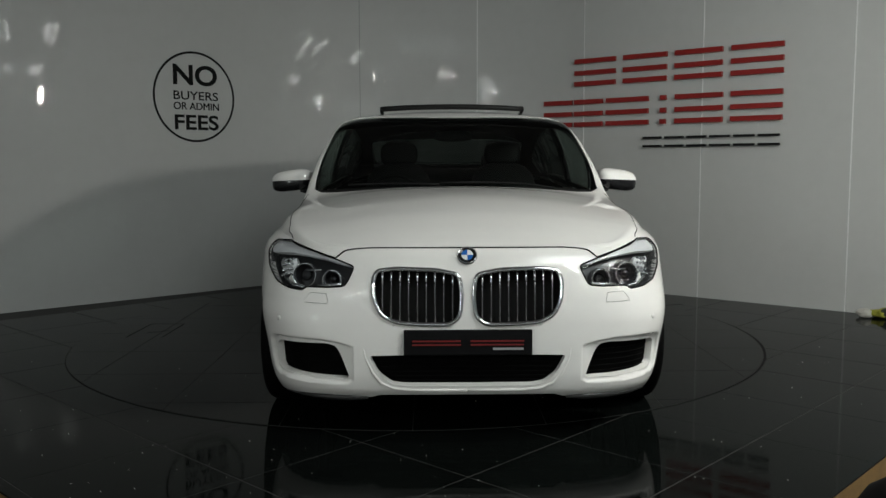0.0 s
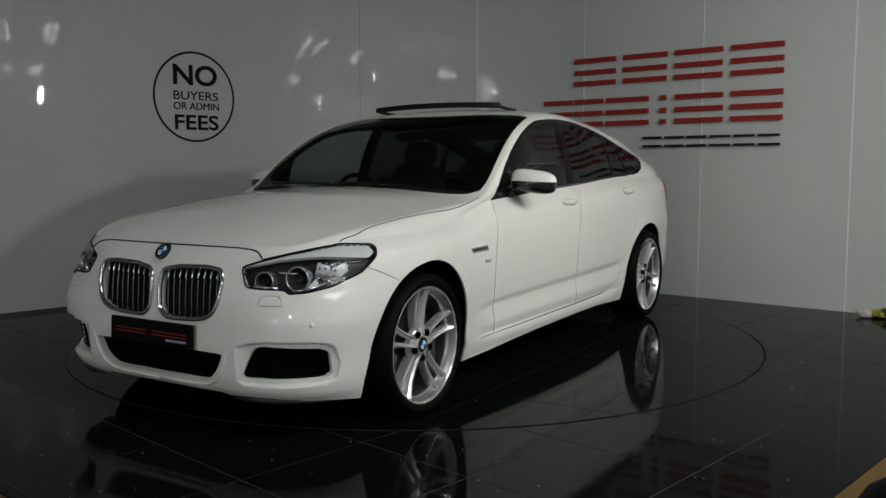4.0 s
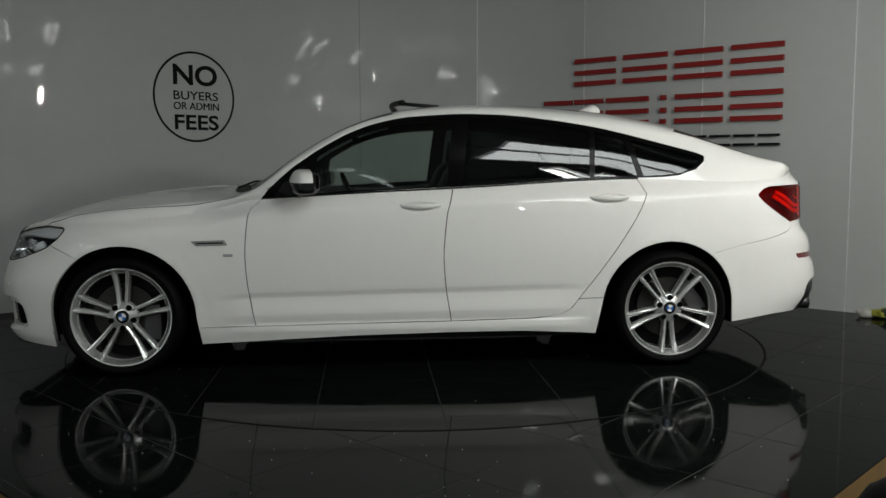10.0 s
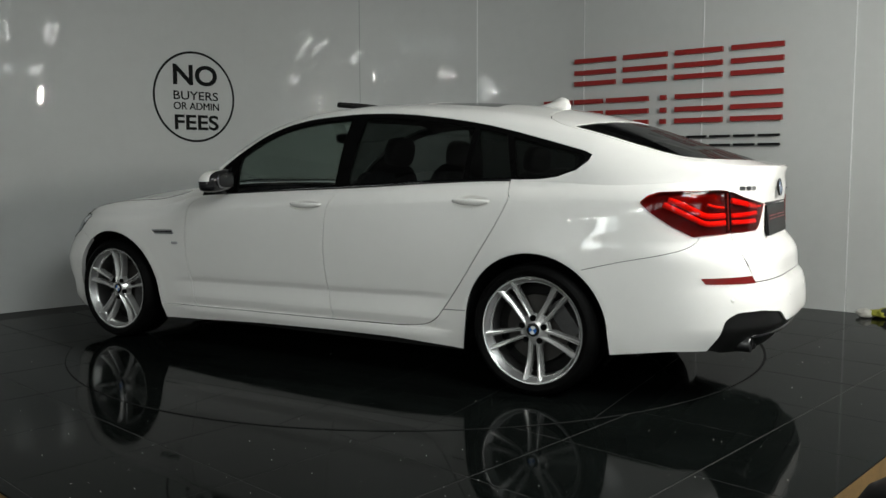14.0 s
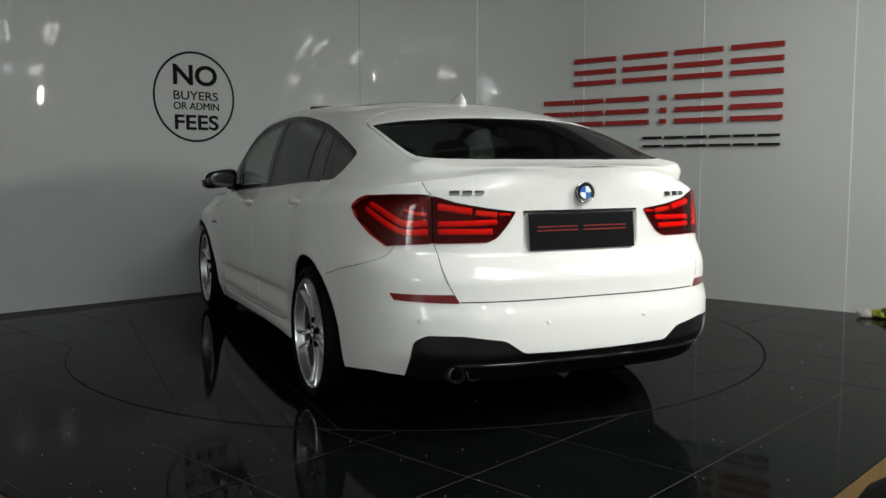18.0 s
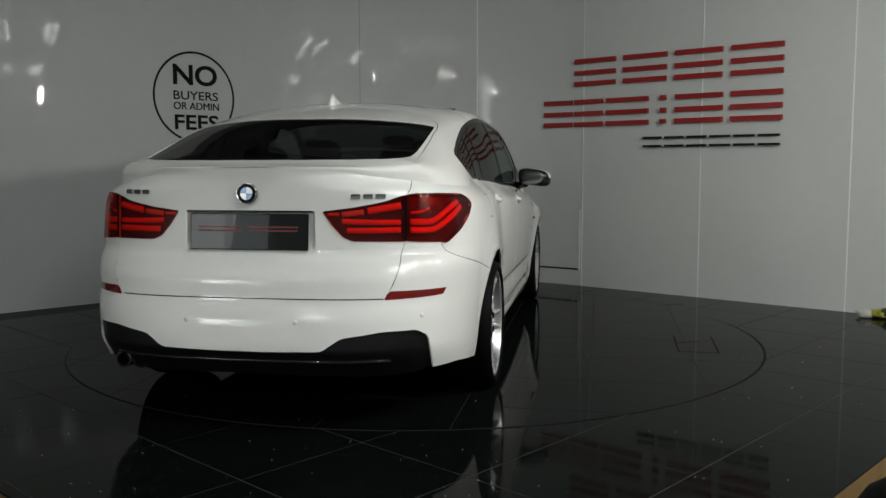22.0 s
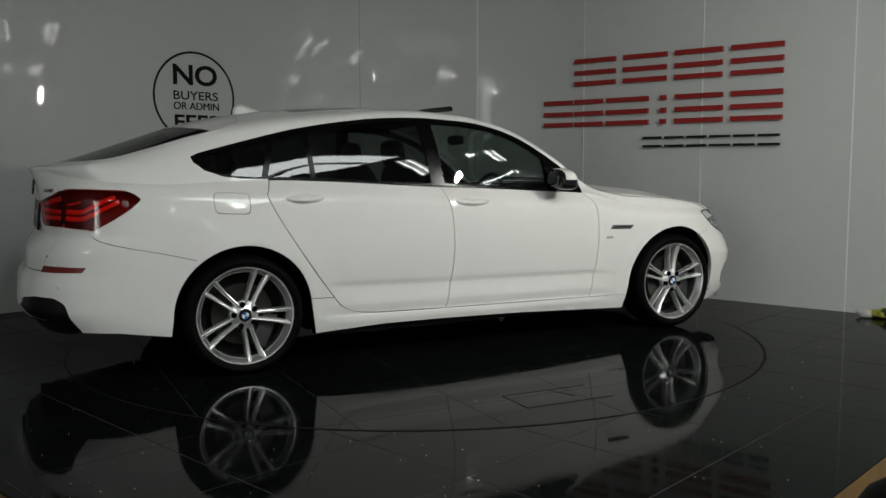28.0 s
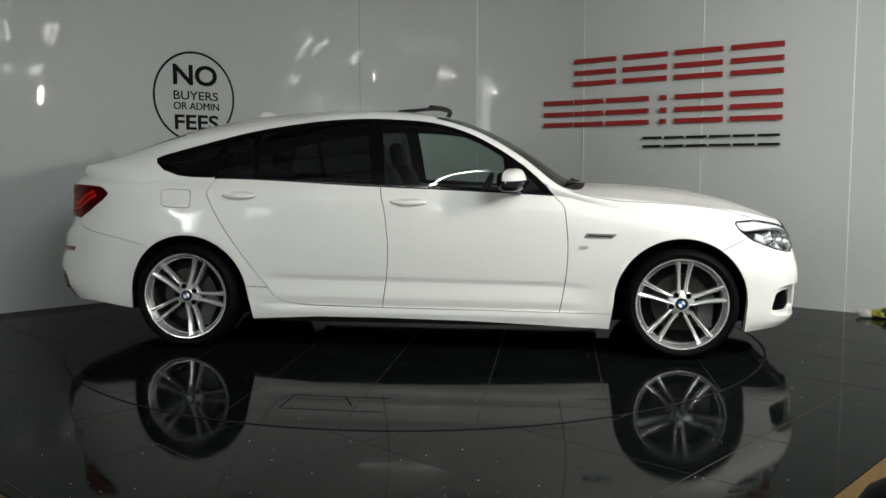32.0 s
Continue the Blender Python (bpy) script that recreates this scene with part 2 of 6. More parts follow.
# ---- curved display wall ----
WV = Vector((-0.0545, 3.7156))
WL = (Vector((-3.32, 0.91)) - WV).normalized()
WR = (Vector((3.37, 0.71)) - WV).normalized()
TAN = 2.1
half = WL.angle(WR) / 2
RAD = TAN * math.tan(half)
arc_c = WV + (WL + WR).normalized() * (RAD / math.sin(half))
TL, TR = WV + WL * TAN, WV + WR * TAN
turn = math.pi - 2 * half
ARC = RAD * turn
aL = math.atan2(TL.y - arc_c.y, TL.x - arc_c.x)
WALL_H = 2.9


def wall_at(sig):
    """Plan place and inward normal at a length along the wall; 0 is where the right straight begins."""
    if sig >= 0:
        return TR + WR * sig, Vector((-WR.y, WR.x)) * (1 if Vector((-WR.y, WR.x)).y < 0 else -1)
    if sig <= -ARC:
        return TL + WL * (-ARC - sig), Vector((WL.y, -WL.x)) * (1 if Vector((WL.y, -WL.x)).y < 0 else -1)
    a = aL - (sig + ARC) / RAD
    d = Vector((math.cos(a), math.sin(a)))
    return arc_c + d * RAD, -d


def sigma_right(u):
    """Length along the wall for u metres from (1.49, 2.36) on the right straight."""
    return (Vector((1.49, 2.36)) - TR).dot(WR) + u


def sigma_left(u):
    """Length along the wall for u metres from (-3.32, 0.91) on the left straight."""
    return -ARC - ((Vector((-3.32, 0.91)) - TL).dot(WL) - u)


def wall_pose(sig, z, out=0.0):
    """x runs along the wall to the right, y up, z out of the wall."""
    p, n = wall_at(sig)
    t = Vector((-n.y, n.x, 0))
    m = Matrix((t, (0, 0, 1), (n.x, n.y, 0))).transposed().to_4x4()
    m.translation = (p.x + n.x * out, p.y + n.y * out, z)
    return m


def wall_slab(bm, s0, s1, z0, z1, out0, out1, seg=1):
    rows = []
    for i in range(seg + 1):
        s = s0 + (s1 - s0) * i / seg
        rows.append([bm.verts.new((*(wall_at(s)[0] + wall_at(s)[1] * o), z)) for z, o in ((z0, out0), (z0, out1), (z1, out1), (z1, out0))])
    for a, b in zip(rows, rows[1:]):
        for i in range(4):
            bm.faces.new((a[i], a[(i + 1) % 4], b[(i + 1) % 4], b[i]))
    bm.faces.new(rows[0])
    bm.faces.new(rows[-1][::-1])


M_JOINT = material("grey_joint_strip", (0.30, 0.31, 0.30), 0.6, vary=0.06)
SEAMS = (-5.80, -4.62, -3.44, -2.25, -1.056, 0.076, 1.248, 2.469, 3.66, 4.85)      # lengths along the wall where panels meet
display_wall = tagged(new("wall_display"), "curved display wall of glossy pale grey panels", "wall", kind="structure")
bm = bmesh.new()
wall_slab(bm, SEAMS[0] - 1.18, SEAMS[-1], TILE_Z, WALL_H, -0.12, -0.014, 60)
bmesh.ops.recalc_face_normals(bm, faces=bm.faces)
part("backing", bm, M_HALL, display_wall)
for s_prev, s0 in zip((SEAMS[0] - 1.18,) + SEAMS, SEAMS):
    i = SEAMS.index(s0) - 5
    bm = bmesh.new()
    wall_slab(bm, s_prev + 0.0035, s0 - 0.006, TILE_Z + 0.001, WALL_H, -0.013, 0.0, 36)
    bmesh.ops.recalc_face_normals(bm, faces=bm.faces)
    for f in bm.faces:
        f.smooth = True
    p = part("panel", bm, M_PANEL, display_wall)
    p.data.set_sharp_from_angle(angle=radians(40))
    bm = bmesh.new()
    wall_slab(bm, s0 - 0.006, s0 + 0.0035, TILE_Z + 0.002, WALL_H, -0.012, 0.004 if i >= -1 else -0.0005, 1)
    bmesh.ops.recalc_face_normals(bm, faces=bm.faces)
    if i >= -1:
        part("joint_strip", bm, M_TRIM, display_wall, "thin aluminium joint strip")
    else:
        part("joint_strip", bm, M_JOINT if i == -2 else M_PANEL, display_wall, "thin grey joint strip")
# small access hatch near the floor
hs = sigma_right(0.10)
bm = bmesh.new()
wall_slab(bm, hs - 0.62, hs - 0.02, 0.165, 0.74, 0.001, 0.005, 6)
bmesh.ops.recalc_face_normals(bm, faces=bm.faces)
hatch = part("hatch", bm, M_PANEL, display_wall, "small flush access hatch")
bm = bmesh.new()
wall_slab(bm, hs - 0.015, hs, 0.15, 0.74, 0.001, 0.010, 1)
bmesh.ops.recalc_face_normals(bm, faces=bm.faces)
part("hatch_edge", bm, M_TRIM, hatch, "bright edge strip")
bm = bmesh.new()
wall_slab(bm, hs - 0.62, hs - 0.015, 0.15, 0.163, 0.001, 0.004, 6)
bmesh.ops.recalc_face_normals(bm, faces=bm.faces)
part("hatch_gap", bm, M_GAP_SHADE, hatch, "dark gap under the hatch")


# ---- wall signs ----
def bar_sign():
    """The red and black raised sign: plain bars, one cell for each letter."""
    sign = tagged(new("wall_sign"), "raised red and black sign of plain bars on the wall", "sign")
    root = wall_pose(sigma_right(1.0), 1.32)
    sign.matrix_world = root
    inv = root.inverted()

    def bar(u0, u1, z0, z1, mat):
        bm = bmesh.new()
        box(bm, u1 - u0, z1 - z0, 0.03, inv @ wall_pose(sigma_right((u0 + u1) / 2), (z0 + z1) / 2, 0.017), 0.002)
        part("bar", bm, mat, sign)

    for u0, u1 in ((0.03, 0.46), (0.54, 0.965), (1.04, 1.47), (1.545, 1.98)):
        for z in (1.905, 2.005, 2.115):
            bar(u0, u1, z, z + 0.043, M_RED)
    for u0, u1 in ((-0.30, 0.0), (0.03, 0.33), (0.37, 0.795), (0.91, 0.965), (1.05, 1.48), (1.55, 1.98)):
        for z in (1.525, 1.625, 1.735):
            bar(u0, u1, z, z + 0.043, M_RED)
    for i in range(6):
        u0 = 0.75 + i * 0.208
        for z in (1.32, 1.395):
            bar(u0, u0 + 0.175, z, z + 0.02, M_BLACKSIGN)


def text_mesh(name, text, height, width, depth, mat, parent, m, thick=0.0, bold=0.0):
    cu = bpy.data.curves.new(name, "FONT")
    cu.body, cu.size, cu.align_x, cu.align_y, cu.extrude, cu.offset = text, 1.0, "LEFT", "BOTTOM_BASELINE", 0.0, thick
    tmp = new("lettering", cu)
    dg = bpy.context.evaluated_depsgraph_get()
    dg.update()
    me = bpy.data.meshes.new_from_object(tmp.evaluated_get(dg))
    bpy.data.objects.remove(tmp)
    me.name = name
    xs, ys = [v.co.x for v in me.vertices], [v.co.y for v in me.vertices]
    x0, x1, y0, y1 = min(xs), max(xs), min(ys), max(ys)
    for v in me.vertices:
        v.co = ((v.co.x - x0) / (x1 - x0) * width, (v.co.y - y0) / (y1 - y0) * height, depth)
    if bold:
        bm = bmesh.new()
        for k in (-1, 0, 1):
            n0 = len(bm.verts)
            bm.from_mesh(me)
            bm.verts.ensure_lookup_table()
            bmesh.ops.translate(bm, vec=(k * bold, 0, k * 0.0003), verts=bm.verts[n0:])
        bm.to_mesh(me)
        bm.free()
    me.materials.clear()
    me.materials.append(mat)
    ob = new(name, me)
    ob.parent = parent
    ob.matrix_local = m
    return ob


def fees_sign():
    sign = tagged(new("wall_decal"), "round black vinyl decal reading NO BUYERS OR ADMIN FEES", "sign")
    c = wall_pose(sigma_left(1.715), 1.785, 0.0)
    sign.matrix_world = c
    bm = bmesh.new()
    n = 96
    for i in range(n):
        a0, a1 = 2 * math.pi * i / n, 2 * math.pi * (i + 1) / n
        q = []
        for r, a in ((0.383, a0), (0.403, a0), (0.403, a1), (0.383, a1)):
            q.append(bm.verts.new((r * 0.985 * math.cos(a), r * 1.01 * math.sin(a), 0.0025)))
        bm.faces.new(q)
    bmesh.ops.remove_doubles(bm, verts=bm.verts, dist=1e-5)
    part("ring", bm, M_VINYL, sign, "thin black ring")
    for name, text, x0, z0, w, h, th, bold in (("lettering", "NO", -0.205, 0.102, 0.43, 0.185, 0.028, 0.0), ("lettering", "BUYERS", -0.205, -0.028, 0.435, 0.078, 0.014, 0.0),
                                         ("lettering", "OR ADMIN", -0.205, -0.116, 0.44, 0.066, 0.0, 0.0022), ("lettering", "FEES", -0.2, -0.298, 0.43, 0.138, 0.024, 0.0)):
        text_mesh(name, text, h, w, 0.0025, M_VINYL, sign, pose(x0, z0, 0), th, bold)


bar_sign()
fees_sign()

# ---- car: surface ----
import functools
from mathutils.geometry import delaunay_2d_cdt

M_PAINT = material("white_car_paint", (0.83, 0.818, 0.79), 0.6, spec=0.25, coat=1.0, coat_rough=0.012, vary=0.012, scale=2.0)
M_BLACKGLOSS = material("gloss_black_trim", (0.010, 0.010, 0.011), 0.12, vary=0.1)
M_BLACKPLASTIC = material("black_plastic", (0.008, 0.008, 0.008), 0.5, spec=0.25, vary=0.15, bump=0.0003, bump_scale=300)
M_CHROME = material("chrome", (0.75, 0.75, 0.76), 0.08, 1.0, vary=0.04)
M_ALLOY = material("silver_alloy", (0.76, 0.76, 0.75), 0.26, 0.72, vary=0.05, coat=0.5)
M_RUBBER = material("tyre_rubber", (0.0028, 0.0028, 0.0028), 0.6, spec=0.06, vary=0.2, scale=12, bump=0.0004, bump_scale=120)
M_STEEL = material("brake_steel", (0.022, 0.020, 0.018), 0.45, 0.5, vary=0.2)
M_DIFFUSER = material("satin_black_plastic", (0.006, 0.006, 0.006), 0.36, spec=0.3, vary=0.15)
M_LIP = material("grey_black_lip", (0.022, 0.022, 0.022), 0.4, spec=0.4, vary=0.15)
M_SURROUND = material("black_window_surround", (0.003, 0.003, 0.003), 0.15, spec=0.1, vary=0.1)
M_PIPE = material("dark_steel_pipe", (0.07, 0.07, 0.07), 0.4, 0.9, vary=0.2)
M_LINING = material("dark_interior", (0.008, 0.008, 0.008), 0.8, spec=0.15, vary=0.2)
M_SEAT = material("black_leather", (0.008, 0.008, 0.0085), 0.5, spec=0.2, vary=0.15, bump=0.0005, bump_scale=150)
M_GLASS = glass("clear_tinted_glass", (0.64, 0.71, 0.68), 0.075)
M_SCREEN = glass("tinted_windscreen", (0.31, 0.36, 0.335), 0.07)
M_PRIVACY = glass("privacy_glass", (0.115, 0.13, 0.125), 0.065)
M_LENS = glass("clear_lamp_cover", (0.94, 0.95, 0.96), 0.018)
M_REDLENS = material("red_lamp_lens", (0.17, 0.006, 0.005), 0.06, coat=1.0, vary=0.08, spec=0.6)
M_REDCOVER = glass("clear_red_cover", (0.90, 0.10, 0.05), 0.045)
M_REDBOWL = material("red_lamp_bowl", (0.075, 0.008, 0.007), 0.35, 0.3, vary=0.15, scale=20)
M_REDGLOW = material("red_light_bar", (0.92, 0.22, 0.10), 0.25, vary=0.05)
M_REFLECTOR = material("lamp_reflector", (0.62, 0.63, 0.65), 0.22, 0.9, vary=0.1)
M_LAMPDARK = material("lamp_housing", (0.028, 0.029, 0.031), 0.3, 0.3, vary=0.15)
M_BROW = material("satin_silver_brow", (0.72, 0.73, 0.74), 0.4, 0.1, vary=0.05)
M_DARKCHROME = material("dark_chrome", (0.22, 0.22, 0.225), 0.2, 0.9, vary=0.06)
M_BLUE = material("blue_enamel", (0.02, 0.12, 0.42), 0.2, coat=1.0, vary=0.04)
M_WHITEENAMEL = material("white_badge_enamel", (0.8, 0.8, 0.8), 0.2, coat=1.0, vary=0.03)
M_PLATE = material("black_plate", (0.004, 0.004, 0.0045), 0.4, spec=0.08, coat=0.25, coat_rough=0.01, vary=0.1)
M_PLATERED = material("dark_red_print", (0.16, 0.006, 0.006), 0.4, vary=0.05)
M_GREYPRINT = material("grey_print", (0.35, 0.35, 0.36), 0.4, vary=0.05)


def curve(*pts):
    """A smooth function through (x, y) pairs, monotone between them."""
    pts = sorted(pts)
    xs, ys = [p[0] for p in pts], [p[1] for p in pts]
    n = len(xs)
    d = [(ys[i + 1] - ys[i]) / (xs[i + 1] - xs[i]) for i in range(n - 1)]
    m = [d[0]] + [0 if d[i - 1] * d[i] <= 0 else 2 * d[i - 1] * d[i] / (d[i - 1] + d[i]) for i in range(1, n - 1)] + [d[-1]]

    def f(x):
        if x <= xs[0]:
            return ys[0]
        if x >= xs[-1]:
            return ys[-1]
        lo, hi = 0, n - 1
        while hi - lo > 1:
            mid = (lo + hi) // 2
            if xs[mid] <= x:
                lo = mid
            else:
                hi = mid
        h = xs[hi] - xs[lo]
        t = (x - xs[lo]) / h
        return ((1 + 2 * t) * (1 - t) ** 2 * ys[lo] + t * (1 - t) ** 2 * h * m[lo] + t * t * (3 - 2 * t) * ys[hi] + t * t * (t - 1) * h * m[hi])
    return f


XF, XR = 1.35, -1.55            # where the rounded ends begin
PR = 3.5                        # how square the ends are in plan
HUB_Z, HUB_X = 0.338, 1.535
nose_p = curve((0.2, 4.5), (0.35, 4.6), (0.5, 4.9), (0.6, 4.25), (0.70, 3.35), (0.8, 3.1))
nose_x = curve((0.15, 2.215), (0.17, 2.235), (0.22, 2.285), (0.30, 2.303), (0.40, 2.307), (0.50, 2.302), (0.60, 2.292), (0.70, 2.277), (0.785, 2.245), (0.82, 2.21), (0.87, 2.155))
tail_x = curve((0.17, -2.46), (0.286, -2.585), (0.40, -2.663), (0.50, -2.655), (0.585, -2.628), (0.60, -2.612), (0.68, -2.605), (0.74, -2.575), (0.80, -2.53), (0.95, -2.525),
               (1.03, -2.531), (1.09, -2.541), (1.105, -2.546), (1.13, -2.555), (1.15, -2.564), (1.18, -2.568))
belt_z = curve((2.26, 0.817), (2.205, 0.816), (2.17, 0.811), (2.13, 0.807), (2.07, 0.816), (2.0, 0.831), (1.93, 0.841), (1.8, 0.851), (1.5, 0.872), (1.2, 0.895), (1.0, 0.93), (0.88, 0.962), (0.795, 0.975), (0.43, 0.993),
               (0.06, 1.011), (-0.3, 1.026), (-0.53, 1.038), (-1.0, 1.066), (-1.36, 1.078), (-1.6, 1.075), (-1.9, 1.062), (-2.2, 1.074), (-2.4, 1.106), (-2.5, 1.136), (-2.6, 1.154))
side_prof = curve((-0.06, 0.874), (-0.02, 0.881), (0.0, 0.886), (0.06, 0.900), (0.085, 0.899), (0.102, 0.8925), (0.135, 0.899), (0.16, 0.905), (0.172, 0.9062), (0.22, 0.904), (0.29, 0.9005), (0.335, 0.912), (0.40, 0.919), (0.5, 0.9265), (0.65, 0.934), (0.78, 0.936),
                  (0.86, 0.931), (0.885, 0.9275), (0.91, 0.9185), (0.94, 0.900), (0.97, 0.876), (1.0, 0.850))
end_prof = curve((-0.06, 0.864), (-0.02, 0.872), (0.0, 0.877), (0.1, 0.890), (0.25, 0.902), (0.4, 0.917), (0.5, 0.9265), (0.65, 0.934), (0.78, 0.936), (0.86, 0.931), (0.885, 0.9275), (0.91, 0.9185), (0.94, 0.900), (0.97, 0.876), (1.0, 0.850))
width_x = curve((2.3, -0.01), (1.9, 0.004), (1.535, 0.014), (1.15, 0.004), (0.7, 0.0), (-0.5, 0.0), (-1.1, 0.0), (-1.535, 0.012), (-1.95, 0.0), (-2.5, -0.015))
top_in = curve((2.2, 0.01), (1.5, 0.018), (0.9, 0.0), (0.0, 0.0), (-0.6, -0.008), (-1.2, -0.03), (-1.6, -0.035), (-2.0, -0.025), (-2.5, -0.02))


def half_width(x, z, zb=None):
    zb = zb or belt_z(x)
    q = (z - 0.2) / (zb - 0.2)
    m = min(1.0, max(0.0, (abs(x + 0.03) - 0.85) / 0.25))
    m = m * m * (3 - 2 * m)
    w = side_prof(q) * (1 - m) + end_prof(q) * m + width_x(x) + top_in(x) * max(0.0, (q - 0.55) / 0.45) ** 1.5
    for hx in (HUB_X, -HUB_X):
        r = math.hypot(x - hx, z - HUB_Z)
        if z > 0.15 and r < 0.72:
            w += min(1.0, (z - 0.15) / 0.12) * 0.008 * math.exp(-((r - 0.395) / 0.035) ** 2) + min(1.0, (z - 0.15) / 0.12) * 0.006 * math.exp(-((r - 0.45) / 0.08) ** 2)
    return w


SF, SM = 1.75, 2.9     # chart lengths of the front round and of the side
SR = 1.70


def ring_point(phi, z, front=True):
    """A point of the plan outline at height z, phi from the middle of the end to its side."""
    if front:
        a, b, p = nose_x(z) - XF, half_width(XF, z), nose_p(z)
    else:
        # the lip of the tailgate stands out in the middle and fades towards its rounder corners
        lip_out = max(0.0, tail_x(1.04) - tail_x(z)) if z > 1.04 else 0.0
        zb = belt_z(XR) + 0.045 * max(0.0, math.cos(phi))
        k = min(1.0, max(0.0, (z - 1.04) / 0.09))
        a, b, p = XR - tail_x(z) - lip_out * min(1.0, 1.5 * math.sin(phi) ** 2), half_width(XR, z, zb), PR - 0.9 * k * k * (3 - 2 * k)
    c, s = math.cos(phi), math.sin(phi)
    r = (abs(c / a) ** p + abs(s / b) ** p) ** (-1 / p)
    if front:
        x, y = XF + r * c, r * s
        y += (half_width(min(x, 1.95), z) - b) * min(1.0, abs(s)) ** 3 if x < 1.95 else (half_width(1.95, z) - b) * abs(s) ** 3
    else:
        x, y = XR - r * c, r * s
        y += (half_width(max(x, -1.95), z, zb) - b) * abs(s) ** 3
    return x, y


def low(s, z):
    """The lower body: s runs round the car from the middle of the nose to the middle of the tail."""
    if s <= SF:
        x, y = ring_point(s / SF * math.pi / 2, z, True)
    elif s >= SF + SM:
        x, y = ring_point((SF + SM + SR - s) / SR * math.pi / 2, z, False)
    else:
        x = XF - (s - SF)
        y = half_width(x, z)
    return Vector((x, y, z))


def bisect(f, lo, hi, n=34):
    flo = f(lo)
    for _ in range(n):
        mid = (lo + hi) / 2
        if (f(mid) > 0) == (flo > 0):
            lo = mid
        else:
            hi = mid
    return (lo + hi) / 2


def D(x, z):
    """Chart place of a point seen from the side."""
    if XR <= x <= XF:
        return (SF + XF - x, z)
    if x > XF:
        return (bisect(lambda s: low(s, z).x - x, 0, SF), z)
    return (bisect(lambda s: low(s, z).x - x, SF + SM, SF + SM + SR), z)


def F(y, z):
    """Chart place of a point seen from the front."""
    return (bisect(lambda s: low(s, z).y - y, 0, SF * 0.98), z)


def B(y, z):
    """Chart place of a point seen from behind."""
    return (bisect(lambda s: low(s, z).y - y, SF + SM + SR * 0.03, SF + SM + SR), z)


S_END = SF + SM + SR


@functools.lru_cache(None)
def top_s(s):
    """Height of the belt line at a chart length."""
    return bisect(lambda z: belt_z(low(s, z).x) - z, 0.7, 1.25, 26)


NOSE, TAIL = 2.207, -2.565
rail_y = curve((2.17, 0.52), (2.05, 0.69), (1.95, 0.74), (1.6, 0.775), (1.2, 0.80), (1.0, 0.83), (0.83, 0.845), (0.615, 0.82), (0.448, 0.79), (0.283, 0.765), (0.118, 0.738), (-0.05, 0.712), (-0.37, 0.69),
               (-0.8, 0.68), (-1.2, 0.668), (-1.5, 0.661), (-1.75, 0.66), (-2.0, 0.666), (-2.3, 0.69), (-2.45, 0.71))
rail_z = curve((2.205, 0.817), (2.17, 0.818), (2.12, 0.825), (2.05, 0.843), (1.95, 0.871), (1.75, 0.906), (1.42, 0.943), (1.19, 0.962), (1.05, 0.972), (0.95, 0.985), (0.833, 1.025), (0.615, 1.192), (0.448, 1.302), (0.283, 1.386), (0.118, 1.441),
               (-0.046, 1.471), (-0.209, 1.484), (-0.373, 1.491), (-0.537, 1.488), (-0.7, 1.478), (-0.865, 1.461), (-1.03, 1.446), (-1.195, 1.428), (-1.36, 1.405), (-1.525, 1.378), (-1.69, 1.343),
               (-1.785, 1.318), (-2.0, 1.25), (-2.2, 1.192), (-2.35, 1.165), (-2.45, 1.154), (-2.53, 1.153), (-2.57, 1.150))
mid_z = curve((2.207, 0.819), (2.18, 0.833), (2.115, 0.858), (2.03, 0.89), (1.85, 0.946), (1.5, 1.005), (1.16, 1.032), (0.98, 1.042), (0.88, 1.062), (0.68, 1.191), (0.503, 1.303), (0.325, 1.397), (0.148, 1.466), (-0.03, 1.512),
              (-0.2, 1.535), (-0.386, 1.546), (-0.57, 1.547), (-0.757, 1.543), (-0.943, 1.535), (-1.13, 1.52), (-1.316, 1.498), (-1.5, 1.466), (-1.69, 1.424), (-1.8, 1.392), (-2.05, 1.305), (-2.25, 1.235),
              (-2.35, 1.202), (-2.45, 1.175), (-2.53, 1.160), (-2.555, 1.156), (-2.57, 1.151))


def belt_y(x):
    z = belt_z(x)
    if XR <= x <= XF:
        return half_width(x, z)
    if x > XF:
        if x >= nose_x(z):
            return 0.0
        return low(bisect(lambda s: low(s, z).x - x, 0, SF), z).y
    if x <= tail_x(z):
        return 0.0
    return low(bisect(lambda s: low(s, z).x - x, SF + SM, S_END), z).y


_belt = curve(*[(x, belt_y(x)) for x in [NOSE - 0.001 * i * i for i in range(60)] + [TAIL + 0.001 * i * i for i in range(66)] if TAIL <= x <= NOSE])


